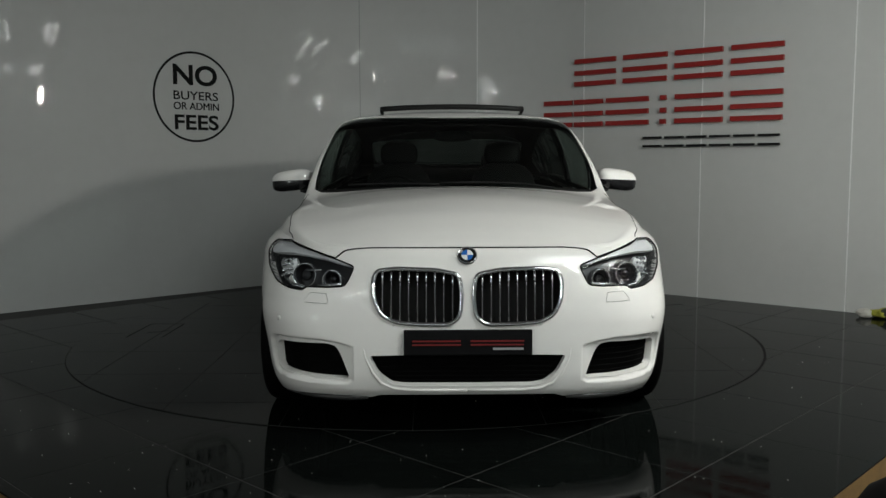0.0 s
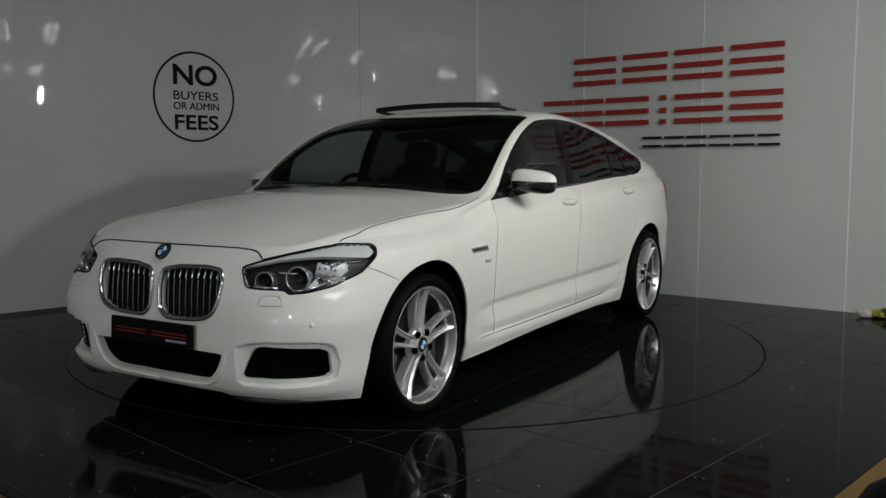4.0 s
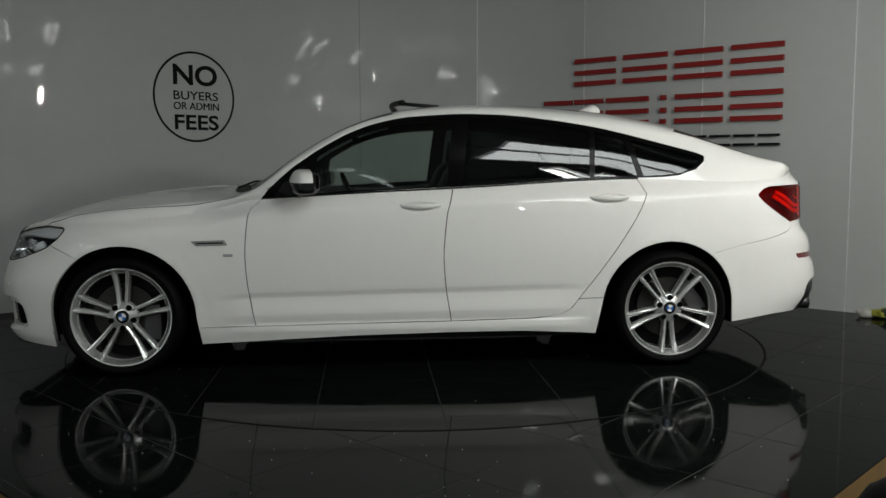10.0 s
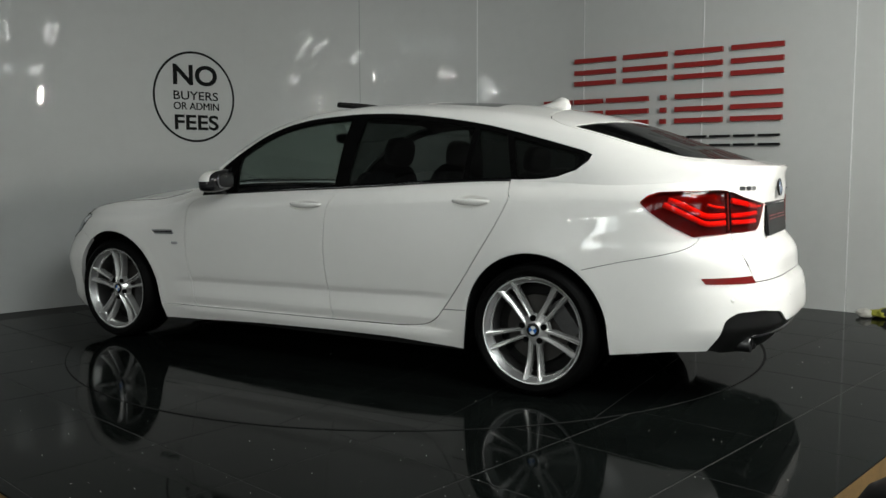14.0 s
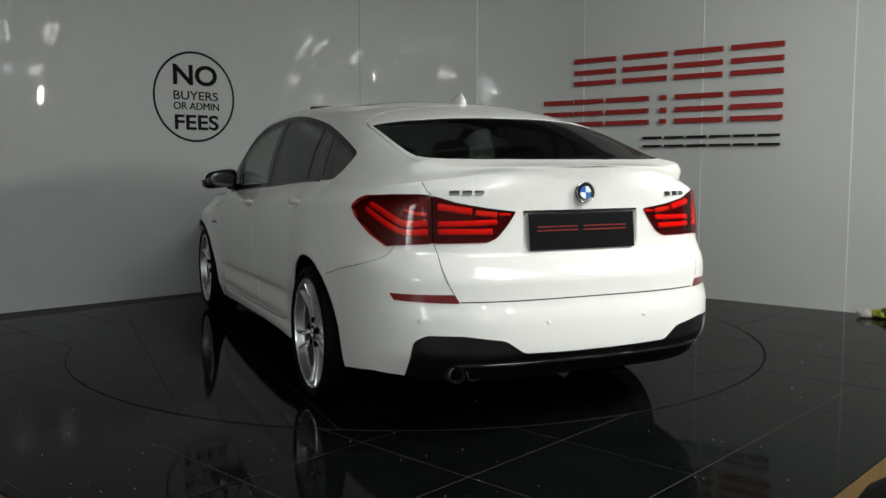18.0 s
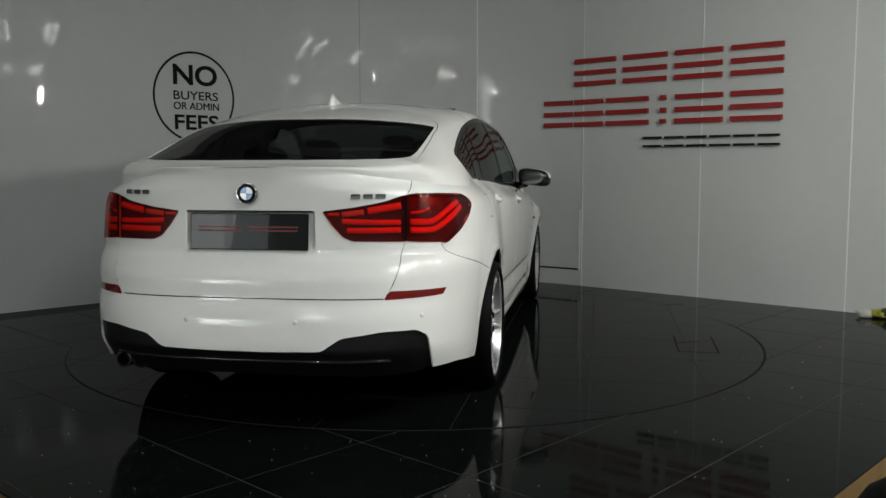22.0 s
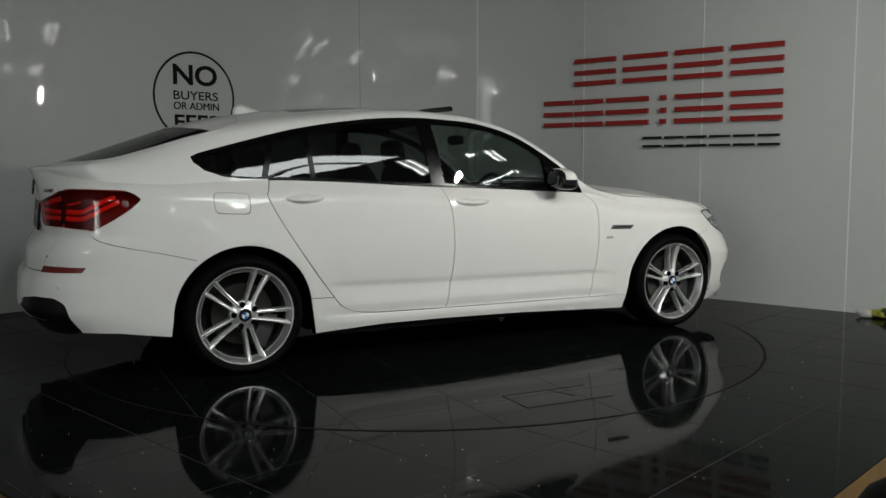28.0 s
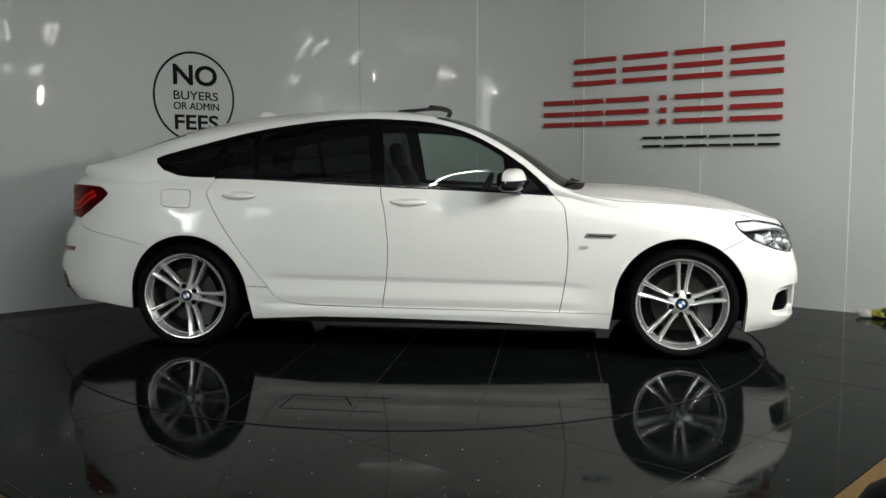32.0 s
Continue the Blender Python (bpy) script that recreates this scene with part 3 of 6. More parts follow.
def section(x, w):
    y0, z0 = _belt(x), belt_z(x)
    near = min(1.0, max(0.0, (1.25 - x) / 0.3))
    y1, z1, z2 = min(rail_y(x), y0 * (0.93 + 0.055 * near)), rail_z(x), mid_z(x)
    fade = min(1.0, max(0.0, (NOSE - x) / 0.12), max(0.0, (x - TAIL) / 0.1))
    if w < 0.5:
        t = w / 0.5
        b = (0.022 - 0.012 * min(1.0, max(0.0, (x - 1.6) / 0.3))) * math.sin(math.pi * t) * fade
        d = Vector((z1 - z0, y0 - y1))
        d = d.normalized() if d.length > 1e-6 else Vector((0, 0))
        return Vector((x, y0 + (y1 - y0) * t + b * d.x, z0 + (z1 - z0) * t + b * d.y))
    t = (w - 0.5) / 0.5
    y = y1 * (1 - t)
    dome = 0.0
    if x > 0.95:
        dome = 0.006 * min(1.0, (x - 0.95) / 0.2) * fade / (1 + math.exp((y - (0.50 + 0.12 * (2.2 - x))) / 0.035))
    k = 2.3 - 0.4 * min(1.0, max(0.0, (x - 1.0) / 0.4))
    return Vector((x, y, z1 + (z2 - z1) * (1 - (1 - t) ** k) + dome))


EN, ET = 1.9, -2.27
KN, KT = 4 * (NOSE - EN), 4 * (ET - TAIL)
CN, CT = EN + KN / 2, ET - KT / 2


def plan_x(c):
    """The car's x for a chart length: even along the car, drawn in towards nose and tail."""
    if c > EN:
        return NOSE - max(0.0, CN - c) ** 2 / KN
    if c < ET:
        return TAIL + max(0.0, c - CT) ** 2 / KT
    return c


def chart_x(x):
    if x > EN:
        return CN - math.sqrt(max(0.0, NOSE - x) * KN)
    if x < ET:
        return CT + math.sqrt(max(0.0, x - TAIL) * KT)
    return x


def up(c, w):
    """The upper body: c runs along the car, w from the belt (0) over the roof rail (0.5) to the middle (1)."""
    d, w, x = 0.045, min(1.0, max(0.0, w)), plan_x(c)
    if w <= d or w >= 1 - d:
        e = min(w, 1 - w)
        if e < 1e-6:
            return section(x, w)
        return (section(x, w - e) + section(x, w) * 2 + section(x, w + e)) / 4
    return (section(x, w - d) + section(x, w) * 2 + section(x, w + d)) / 4


def w_of_z(x, z):
    """The chart height of a side window point at height z."""
    return bisect(lambda w: up(x, w).z - z, 0.0, 0.5)


def w_of_y(x, y):
    return bisect(lambda w: up(chart_x(x), w).y - y, 0.02, 1.0)


def smooth_line(pts, n=6, closed=False):
    """A rounded line through 2D points."""
    out, k = [], len(pts)
    for i in range(k if closed else k - 1):
        if closed:
            p0, p1, p2, p3 = (pts[(i + j) % k] for j in (-1, 0, 1, 2))
        else:
            p0, p1, p2, p3 = pts[max(i - 1, 0)], pts[i], pts[i + 1], pts[min(i + 2, k - 1)]
        for j in range(n):
            t = j / n
            out.append(tuple(0.5 * (2 * b + (c - a) * t + (2 * a - 5 * b + 4 * c - d) * t * t + (3 * b - a - 3 * c + d) * t ** 3) for a, b, c, d in zip(p0, p1, p2, p3)))
    if not closed:
        out.append(tuple(pts[-1]))
    return out


def round_poly(pts, r=0.02, n=4):
    """A closed polygon with rounded corners."""
    out, k = [], len(pts)
    for i in range(k):
        a, b, c = (Vector(pts[(i + j) % k]) for j in (-1, 0, 1))
        u, v = a - b, c - b
        e = min(r, u.length * 0.45, v.length * 0.45)
        p, q = b + u.normalized() * e, b + v.normalized() * e
        for j in range(n + 1):
            t = j / n
            out.append(tuple(p * (1 - t) ** 2 + b * 2 * t * (1 - t) + q * t * t))
    return out


def dense(pts, step=0.03, closed=False):
    out = []
    k = len(pts)
    for i in range(k if closed else k - 1):
        a, b = Vector(pts[i]), Vector(pts[(i + 1) % k])
        m = max(1, int((b - a).length / step))
        out += [tuple(a + (b - a) * j / m) for j in range(m)]
    if not closed:
        out.append(tuple(pts[-1]))
    return out


def strip(pts, width):
    """A thin closed polygon along a line."""
    l, r = [], []
    for i, p in enumerate(pts):
        a, b = Vector(pts[max(i - 1, 0)]), Vector(pts[min(i + 1, len(pts) - 1)])
        d = (b - a).normalized()
        nrm = Vector((-d.y, d.x)) * width / 2
        l.append(tuple(Vector(p) + nrm))
        r.append(tuple(Vector(p) - nrm))
    return l + r[::-1]


def inside(p, poly):
    x, y = p
    hit = False
    j = len(poly) - 1
    for i in range(len(poly)):
        xi, yi = poly[i]
        xj, yj = poly[j]
        if (yi > y) != (yj > y) and x < (xj - xi) * (y - yi) / (yj - yi) + xi:
            hit = not hit
        j = i
    return hit


def cut_chart(outer, regions, spacing, lines=()):
    """Triangulate a chart along the outlines of its regions; gives the points and, for each region, its triangles. The first region that holds a triangle takes it."""
    pts, edges = [], []

    def ring(poly):
        base = len(pts)
        pts.extend(Vector(p) for p in poly)
        edges.extend((base + i, base + (i + 1) % len(poly)) for i in range(len(poly)))
    ring(outer)
    for _, poly in regions:
        ring(poly)
    for line in lines:
        base = len(pts)
        pts.extend(Vector(p) for p in line)
        edges.extend((base + i, base + i + 1) for i in range(len(line) - 1))
    xs, ys = [p[0] for p in outer], [p[1] for p in outer]
    sx, sy = spacing
    nx, ny = int((max(xs) - min(xs)) / sx), int((max(ys) - min(ys)) / sy)
    for i in range(1, nx):
        for j in range(1, ny):
            p = (min(xs) + (max(xs) - min(xs)) * (i + 0.5 * (j % 2)) / nx, min(ys) + (max(ys) - min(ys)) * j / ny)
            if inside(p, outer):
                pts.append(Vector(p))
    v, e, f, *_ = delaunay_2d_cdt(pts, edges, [], 0, 1e-5)
    boxes = [(nm, poly, min(p[0] for p in poly), max(p[0] for p in poly), min(p[1] for p in poly), max(p[1] for p in poly)) for nm, poly in regions]
    found = {}
    for t in f:
        c = ((v[t[0]].x + v[t[1]].x + v[t[2]].x) / 3, (v[t[0]].y + v[t[1]].y + v[t[2]].y) / 3)
        if not inside(c, outer):
            continue
        for nm, poly, x0, x1, y0, y1 in boxes:
            if x0 <= c[0] <= x1 and y0 <= c[1] <= y1 and inside(c, poly):
                break
        else:
            nm = "shell"
        found.setdefault(nm, []).append(tuple(t))
    return [tuple(p) for p in v], found


def chart_normal(fn, a, b, lim):
    e = 0.002
    if lim[0] < 0:      # the upper chart draws together at nose and tail
        a = min(max(a, lim[0] + 0.015), lim[1] - 0.015)
    a0, a1 = max(lim[0], a - e), min(lim[1], a + e)
    b0, b1 = max(lim[2], b - e), min(lim[3], b + e)
    n = (fn(a1, b) - fn(a0, b)).cross(fn(a, b1) - fn(a, b0))
    return n.normalized() if n.length > 1e-12 else Vector((0, 0, 1))


class Shell:
    """The points, places and normals of one chart."""

    def __init__(self, fn, outer, regions, spacing, lim, flip, lines=()):
        self.uv, self.tris = cut_chart(outer, regions, spacing, lines)
        self.co = [fn(*p) for p in self.uv]
        self.no = [chart_normal(fn, p[0], p[1], lim) * flip for p in self.uv]
        # at the sharp rim of the bumper's hollows the mean of the faces round a point is the better normal
        mean, least = {}, {}
        for tris in self.tris.values():
            for t in tris:
                p, q, r = (self.co[i] for i in t)
                n = (q - p).cross(r - p)
                if n.length < 1e-12 or p.x < 2.0 or p.z > 0.46 or flip < 0:
                    continue
                n = n if n.dot(self.no[t[0]] + self.no[t[1]] + self.no[t[2]]) > 0 else -n
                for i in t:
                    mean[i] = mean.get(i, Vector((0, 0, 0))) + n
                    least[i] = min(least.get(i, 1.0), n.normalized().dot(self.no[i]))
        for i, d in least.items():
            if d < 0.5 and mean[i].length > 1e-12:
                self.no[i] = mean[i].normalized()

    def mesh(self, name, regions, mat, parent, label="", side=0, offset=0.0, flange=0.0, weld=True):
        """One part out of regions of the chart; side 1: left, -1: right, 0: both, joined across the middle."""
        verts, norms, faces, index = [], [], [], {}
        for sgn in ((1, -1) if side == 0 else (side,)):
            for r in regions:
                for t in self.tris.get(r, ()):
                    f = []
                    for i in t:
                        key = (i, sgn if not (abs(self.co[i].y) < 1e-4 and side == 0) else 1)
                        if key not in index:
                            index[key] = len(verts)
                            n = self.no[i]
                            if abs(self.co[i].y) < 1e-4:
                                n = Vector((n.x, 0, n.z)).normalized()
                            c = self.co[i] + n * offset
                            verts.append((c.x, c.y * sgn, c.z))
                            norms.append((n.x, n.y * sgn, n.z))
                        f.append(index[key])
                    a, b, c = (Vector(verts[i]) for i in f)
                    if (b - a).cross(c - a).dot(Vector(norms[f[0]])) < 0:
                        f = f[::-1]
                    if len(set(f)) == 3:
                        faces.append(f)
        if not faces:
            return None
        if flange:
            count = {}
            for f in faces:
                for a, b in zip(f, f[1:] + f[:1]):
                    count[(a, b)] = count.get((a, b), 0) + 1
            rim = [e for e in count if (e[1], e[0]) not in count]
            low_i = {}
            for a, b in rim:
                for i in (a, b):
                    if i not in low_i:
                        # a slightly rounded edge, then down
                        base = Vector(verts[i])
                        n = Vector(norms[i])
                        low_i[i] = len(verts)
                        verts.append(tuple(base - n * flange))
                        norms.append(tuple(n))
            for a, b in rim:
                faces.append([b, a, low_i[a], low_i[b]])
        me = bpy.data.meshes.new(name)
        me.from_pydata(verts, [], faces)
        for p in me.polygons:
            p.use_smooth = True
        me.materials.append(mat)
        if not flange:
            me.normals_split_custom_set_from_vertices(norms)
        else:
            loops = []
            for p in me.polygons:
                if len(p.vertices) == 3:
                    loops += [norms[i] for i in p.vertices]
                else:
                    loops += [tuple(p.normal)] * 4
            me.normals_split_custom_set(loops)
        ob = new(name, me)
        ob.parent = parent
        if label:
            ob["label"] = label
        return ob


# a hollow round each side intake of the front bumper, in y and z
SCOOP = [(0.47, 0.262), (0.50, 0.246), (0.65, 0.247), (0.81, 0.259), (0.842, 0.285), (0.854, 0.35), (0.852, 0.415), (0.835, 0.439), (0.79, 0.446), (0.63, 0.444), (0.54, 0.432), (0.47, 0.416)]
# cups behind the door handles: x, z of the middle, half length, half height
CUPS = ((-0.10, 0.931, 0.125, 0.031), (-1.18, 0.972, 0.125, 0.035))
# the plate's recess in the tailgate: half width, lower and upper edge
RECESS = (0.292, 0.792, 0.968)


def scoop_ring(inset):
    cy, cz = 0.67, 0.345
    return [(y + (cy - y) * inset / 0.19, z + (cz - z) * inset / 0.085) for y, z in SCOOP + SCOOP[:1]]


def soft_step(t):
    t = min(1.0, max(0.0, t))
    return t * t * (3 - 2 * t)


def edge_distance(p, poly):
    best = 9.0
    for a, b in zip(poly, poly[1:] + poly[:1]):
        ux, uy = b[0] - a[0], b[1] - a[1]
        t = max(0.0, min(1.0, ((p[0] - a[0]) * ux + (p[1] - a[1]) * uy) / (ux * ux + uy * uy)))
        best = min(best, math.hypot(p[0] - a[0] - t * ux, p[1] - a[1] - t * uy))
    return best


def skin(s, z):
    """The lower body with the hollows of the front bumper, the handle cups and the plate's recess."""
    c = low(s, z)
    if s < SF and 0.235 < z < 0.46 and 0.44 < c.y < 0.87 and inside((c.y, z), SCOOP):
        d = 0.024 * soft_step(edge_distance((c.y, z), SCOOP) / 0.014) * soft_step((c.y - 0.455) / 0.10)
        c = Vector((c.x - d, c.y - 0.35 * d, z))
    if SF < s < SF + SM:
        for hx, hz, a, b in CUPS:
            r = math.hypot((c.x - hx) / a, (z - hz) / b)
            if r < 1.0:
                c = Vector((c.x, c.y - 0.017 * soft_step((1.0 - r) / 0.6), z))
    if s > SF + SM and c.y < RECESS[0] and RECESS[1] < z < RECESS[2]:
        d = 0.020 * soft_step(min((RECESS[0] - c.y) / 0.014, (RECESS[2] - z) / 0.010)) * soft_step((z - RECESS[1]) / 0.06)
        c = Vector((c.x + d, c.y, z))
    return c


# ---- car: outlines of its panels ----
GAP = 0.005


def arc(hx, r, a0, a1, n=28, sx=1.0):
    return [(hx + r * sx * math.cos(a0 + (a1 - a0) * i / n), HUB_Z + r * math.sin(a0 + (a1 - a0) * i / n)) for i in range(n + 1)]


def chart_side(pts):
    return [D(x, z) for x, z in pts]


bottom = [F(0.001, 0.2), F(0.25, 0.2), F(0.365, 0.2), F(0.405, 0.185), F(0.5, 0.188), F(0.65, 0.188), F(0.78, 0.182)] + chart_side([(2.0, 0.172), (1.93, 0.163), (1.11, 0.168), (0.6, 0.190), (0.27, 0.203), (-0.3, 0.213), (-0.69, 0.213), (-1.0, 0.197), (-1.13, 0.188),
         (-1.94, 0.245), (-2.2, 0.28)]) + [B(0.77, 0.285), B(0.70, 0.262), B(0.5, 0.255), B(0.2, 0.26), (S_END, 0.265)]
bottom[0] = (0.0, 0.2)
bottom = dense(bottom, 0.04)
top_line = [(S_END * i / 170, top_s(S_END * i / 170)) for i in range(171)]
low_outer = bottom[:-1] + dense([bottom[-1], top_line[-1]], 0.03) + top_line[-2:0:-1] + dense([top_line[0], bottom[0]], 0.03)[:-1]

arch_f = chart_side([(HUB_X + 0.393, 0.10)] + arc(HUB_X, 0.391, 0.0, math.pi) + [(HUB_X - 0.425, 0.10)])
arch_r = chart_side([(-HUB_X + 0.417, 0.10), (-HUB_X + 0.417, 0.19)] + arc(-HUB_X, 0.387, 0.0, math.pi)[1:] + [(-HUB_X - 0.40, 0.20), (-HUB_X - 0.404, 0.10)])
door_front = smooth_line([(0.775, belt_z(0.775) + 0.004), (0.80, 0.955), (0.844, 0.906), (0.86, 0.795), (0.869, 0.668), (0.861, 0.509), (0.842, 0.38), (0.822, 0.268)], 5)
door_mid = smooth_line([(-0.29, belt_z(-0.29) + 0.004), (-0.268, 0.95), (-0.251, 0.887), (-0.237, 0.76), (-0.231, 0.633), (-0.244, 0.473), (-0.259, 0.376), (-0.275, 0.277)], 5)
door_rear = smooth_line([(-1.362, belt_z(-1.36) + 0.004), (-1.385, 1.02), (-1.391, 0.978), (-1.317, 0.833), (-1.162, 0.598), (-1.012, 0.396), (-0.958, 0.335), (-0.879, 0.3), (-0.76, 0.287), (-0.687, 0.284)], 5)
sill_line = [(0.822, 0.268), (0.4, 0.2725), (-0.275, 0.278), (-0.687, 0.284)]
front_door_poly = chart_side(dense(door_front + [(0.4, 0.2725)] + door_mid[::-1], 0.04))
rear_door_poly = chart_side(dense(door_mid + [(-0.5, 0.281)] + door_rear[::-1], 0.04))
front_bumper = [(-0.05, 0.9), (-0.05, 0.1)] + [D(1.88, 0.1), D(1.88, 0.42), D(1.765, 0.66), D(1.85, 0.70), D(1.925, 0.735)] + [D(1.90, 0.80), D(1.872, 0.86), D(1.9, 0.9)]
rear_line = smooth_line([(-1.80, 0.655), (-1.98, 0.70), (-2.14, 0.733), (-2.25, 0.762), (-2.305, 0.79), (-2.325, 0.826)], 4)
hl = [F(0.470, 0.739), F(0.512, 0.754), F(0.56, 0.770), F(0.652, 0.796), F(0.755, 0.823), D(1.97, 0.833), D(1.853, 0.824), D(1.843, 0.812), D(1.866, 0.775), D(1.945, 0.715), F(0.820, 0.662), F(0.755, 0.642), F(0.695, 0.637), F(0.675, 0.652), F(0.56, 0.654), F(0.508, 0.66)]
hl = [(s, min(z, top_s(s) - 0.005)) for s, z in hl]
brow = [F(0.470, 0.739), F(0.512, 0.754), F(0.56, 0.770), F(0.652, 0.796), F(0.755, 0.823), D(1.97, 0.833), D(1.86, 0.824), D(1.86, 0.796), D(1.90, 0.774), D(1.978, 0.781), F(0.759, 0.788), F(0.691, 0.783), F(0.60, 0.770), F(0.53, 0.751)]
brow = dense(round_poly([(s, min(z, top_s(s) - 0.009)) for s, z in brow], 0.008), 0.03, True)
headlight = dense(round_poly(hl, 0.018), 0.03, True)
kidney = dense(round_poly([F(0.035, 0.708), F(0.134, 0.727), F(0.298, 0.732), F(0.378, 0.722), F(0.392, 0.678), F(0.386, 0.60), F(0.355, 0.538), F(0.295, 0.512), F(0.206, 0.505), F(0.075, 0.503), F(0.032, 0.535), F(0.024, 0.629)], 0.03), 0.03, True)
intake = dense(round_poly([(-0.02, 0.376), F(0.30, 0.376), F(0.41, 0.374), F(0.371, 0.300), F(0.318, 0.252), F(0.264, 0.243), (-0.02, 0.241)], 0.02), 0.03, True)
fog = dense(round_poly([F(0.830, 0.395), F(0.808, 0.413), F(0.60, 0.419), F(0.56, 0.409), F(0.54, 0.378), F(0.498, 0.284), F(0.512, 0.269), F(0.63, 0.268), F(0.80, 0.278), F(0.826, 0.297)], 0.014), 0.02, True)
tail_outer = [D(-2.063, 0.985), D(-2.10, 1.015), D(-2.142, 1.030), D(-2.3, 1.038), B(0.70, 1.040), B(0.664, 1.036), B(0.664, 0.8385), B(0.70, 0.836), D(-2.32, 0.828), D(-2.30, 0.822), D(-2.211, 0.872), D(-2.11, 0.94)]
tail_inner = [B(0.6625, 1.034), B(0.6365, 1.028), B(0.577, 1.007), B(0.45, 0.983), B(0.323, 0.967), B(0.367, 0.905), B(0.41, 0.858), B(0.451, 0.841), B(0.6625, 0.8385)]
tail_outer = dense(round_poly(tail_outer, 0.015), 0.03, True)
tail_inner = dense(round_poly(tail_inner, 0.012), 0.03, True)
reflector = dense(round_poly([D(-2.34, 0.634), B(0.617, 0.637), B(0.592, 0.600), D(-2.36, 0.606)], 0.006), 0.03, True)
diffuser = dense(round_poly([B(0.752, 0.20), B(0.768, 0.36), B(0.762, 0.44), B(0.72, 0.472), B(0.60, 0.474), B(0.43, 0.45), B(0.352, 0.395), B(0.1, 0.389), (S_END + 0.02, 0.389), (S_END + 0.02, 0.1), B(0.75, 0.1)], 0.02), 0.03, True)
gate = [B(0.664, 1.14), B(0.664, 0.844), B(0.652, 0.75), B(0.618, 0.64), B(0.597, 0.606), (S_END + 0.02, 0.606), (S_END + 0.02, 1.3), B(0.6, 1.3)]
gate = [(s, max(z, 0.606)) for s, z in gate]
fuel = dense(round_poly(chart_side([(-1.50, 0.895), (-1.69, 0.905), (-1.695, 1.015), (-1.50, 1.01)]), 0.03), 0.03, True)
vent = dense(round_poly(chart_side([(1.157, 0.751), (1.128, 0.724), (0.962, 0.727), (0.977, 0.756)]), 0.006), 0.03, True)

regions_low = [("hole", arch_f), ("hole", arch_r), ("headlight_brow", brow), ("headlight", headlight), ("hole_kidney", kidney), ("hole_intake", intake), ("hole_fog", fog), ("tail_outer", tail_outer), ("tail_inner", tail_inner),
               ("reflector", reflector), ("vent", vent), ("diffuser", diffuser)]
for line in (door_front, door_mid, door_rear, sill_line, [(1.925, 0.735), (1.85, 0.70), (1.765, 0.66)], rear_line, [(-1.008, 0.394), (-1.15, 0.40)], [(1.13, 0.262), (0.83, 0.268)]):
    regions_low.append(("gap", strip(chart_side(dense(line, 0.03)), 0.0032 if line is rear_line or line[0] == (1.925, 0.735) else GAP)))
regions_low.append(("gap", strip(dense([B(0.662, 0.838), B(0.650, 0.75), B(0.616, 0.64), B(0.597, 0.607)], 0.03), 0.003)))
regions_low.append(("gap", strip(dense([B(0.592, 0.605), B(0.3, 0.605), (S_END, 0.605)], 0.03), GAP)))
regions_low.append(("gap", strip(dense([B(0.664, 1.135), B(0.664, 1.034)], 0.03), 0.003)))
washer = dense(round_poly([F(0.578, 0.588), F(0.69, 0.590), F(0.662, 0.630), F(0.588, 0.628)], 0.012), 0.02, True)
regions_low.append(("gap", strip(washer + washer[:1], 0.0022)))
regions_low.append(("fuel_gap", strip(fuel + fuel[:1], 0.004)))
regions_low += [("fuel_flap", fuel), ("front_door", front_door_poly), ("rear_door", rear_door_poly), ("tailgate", gate), ("front_bumper", dense(front_bumper, 0.04, True)),
                ("rear_bumper", dense([D(-1.93, 0.1), D(-1.93, 0.45), D(-1.80, 0.655)] + chart_side(rear_line) + [B(0.80, 0.70), B(0.62, 0.60), (S_END + 0.02, 0.604), (S_END + 0.02, 0.1)], 0.04, True)),
                ("side_skirt", dense(chart_side([(1.2, 0.1), (1.2, 0.262), (0.822, 0.268), (-0.275, 0.278), (-0.687, 0.284), (-0.9, 0.305), (-1.008, 0.394), (-1.25, 0.41), (-1.25, 0.1)]), 0.04, True)),
                ("front_wing", dense([(-0.1, 0.0), (D(0.49, 0.6)[0], 0.0), (D(0.49, 0.6)[0], 1.4), (-0.1, 1.4)], 0.03, True)), ("rear_quarter", [(-0.2, -0.1), (S_END + 0.2, -0.1), (S_END + 0.2, 1.5), (-0.2, 1.5)])]
creases = []
for q in (0.03, 0.06, 0.085, 0.094, 0.102, 0.118, 0.135, 0.16, 0.174, 0.23, 0.285, 0.30, 0.32, 0.338, 0.36):
    creases.append([(s, 0.2 + q * (top_s(s) - 0.2)) for s in [D(1.1, 0.5)[0] + (D(-1.11, 0.5)[0] - D(1.1, 0.5)[0]) * i / 60 for i in range(61)]])
for q in (0.884, 0.894, 0.902, 0.910, 0.922):
    creases.append([(s, 0.2 + q * (top_s(s) - 0.2)) for s in [D(1.1, 0.5)[0] + (D(-2.0, 0.5)[0] - D(1.1, 0.5)[0]) * i / 80 for i in range(81)]])
for hx, hz, a, b in CUPS:
    for k in (0.4, 0.6, 0.8, 1.0, 1.08):
        creases.append(chart_side([(hx + a * k * math.cos(2 * math.pi * i / 28), hz + b * k * math.sin(2 * math.pi * i / 28)) for i in range(29)]))
for inset in (-0.005, 0.0, 0.005, 0.010, 0.016):
    y1, z1 = RECESS[0] - inset, RECESS[2] - inset * 0.7
    creases.append(dense([B(y1, 0.80), B(y1, z1), B(y1 / 2, z1), (S_END, z1)], 0.02))
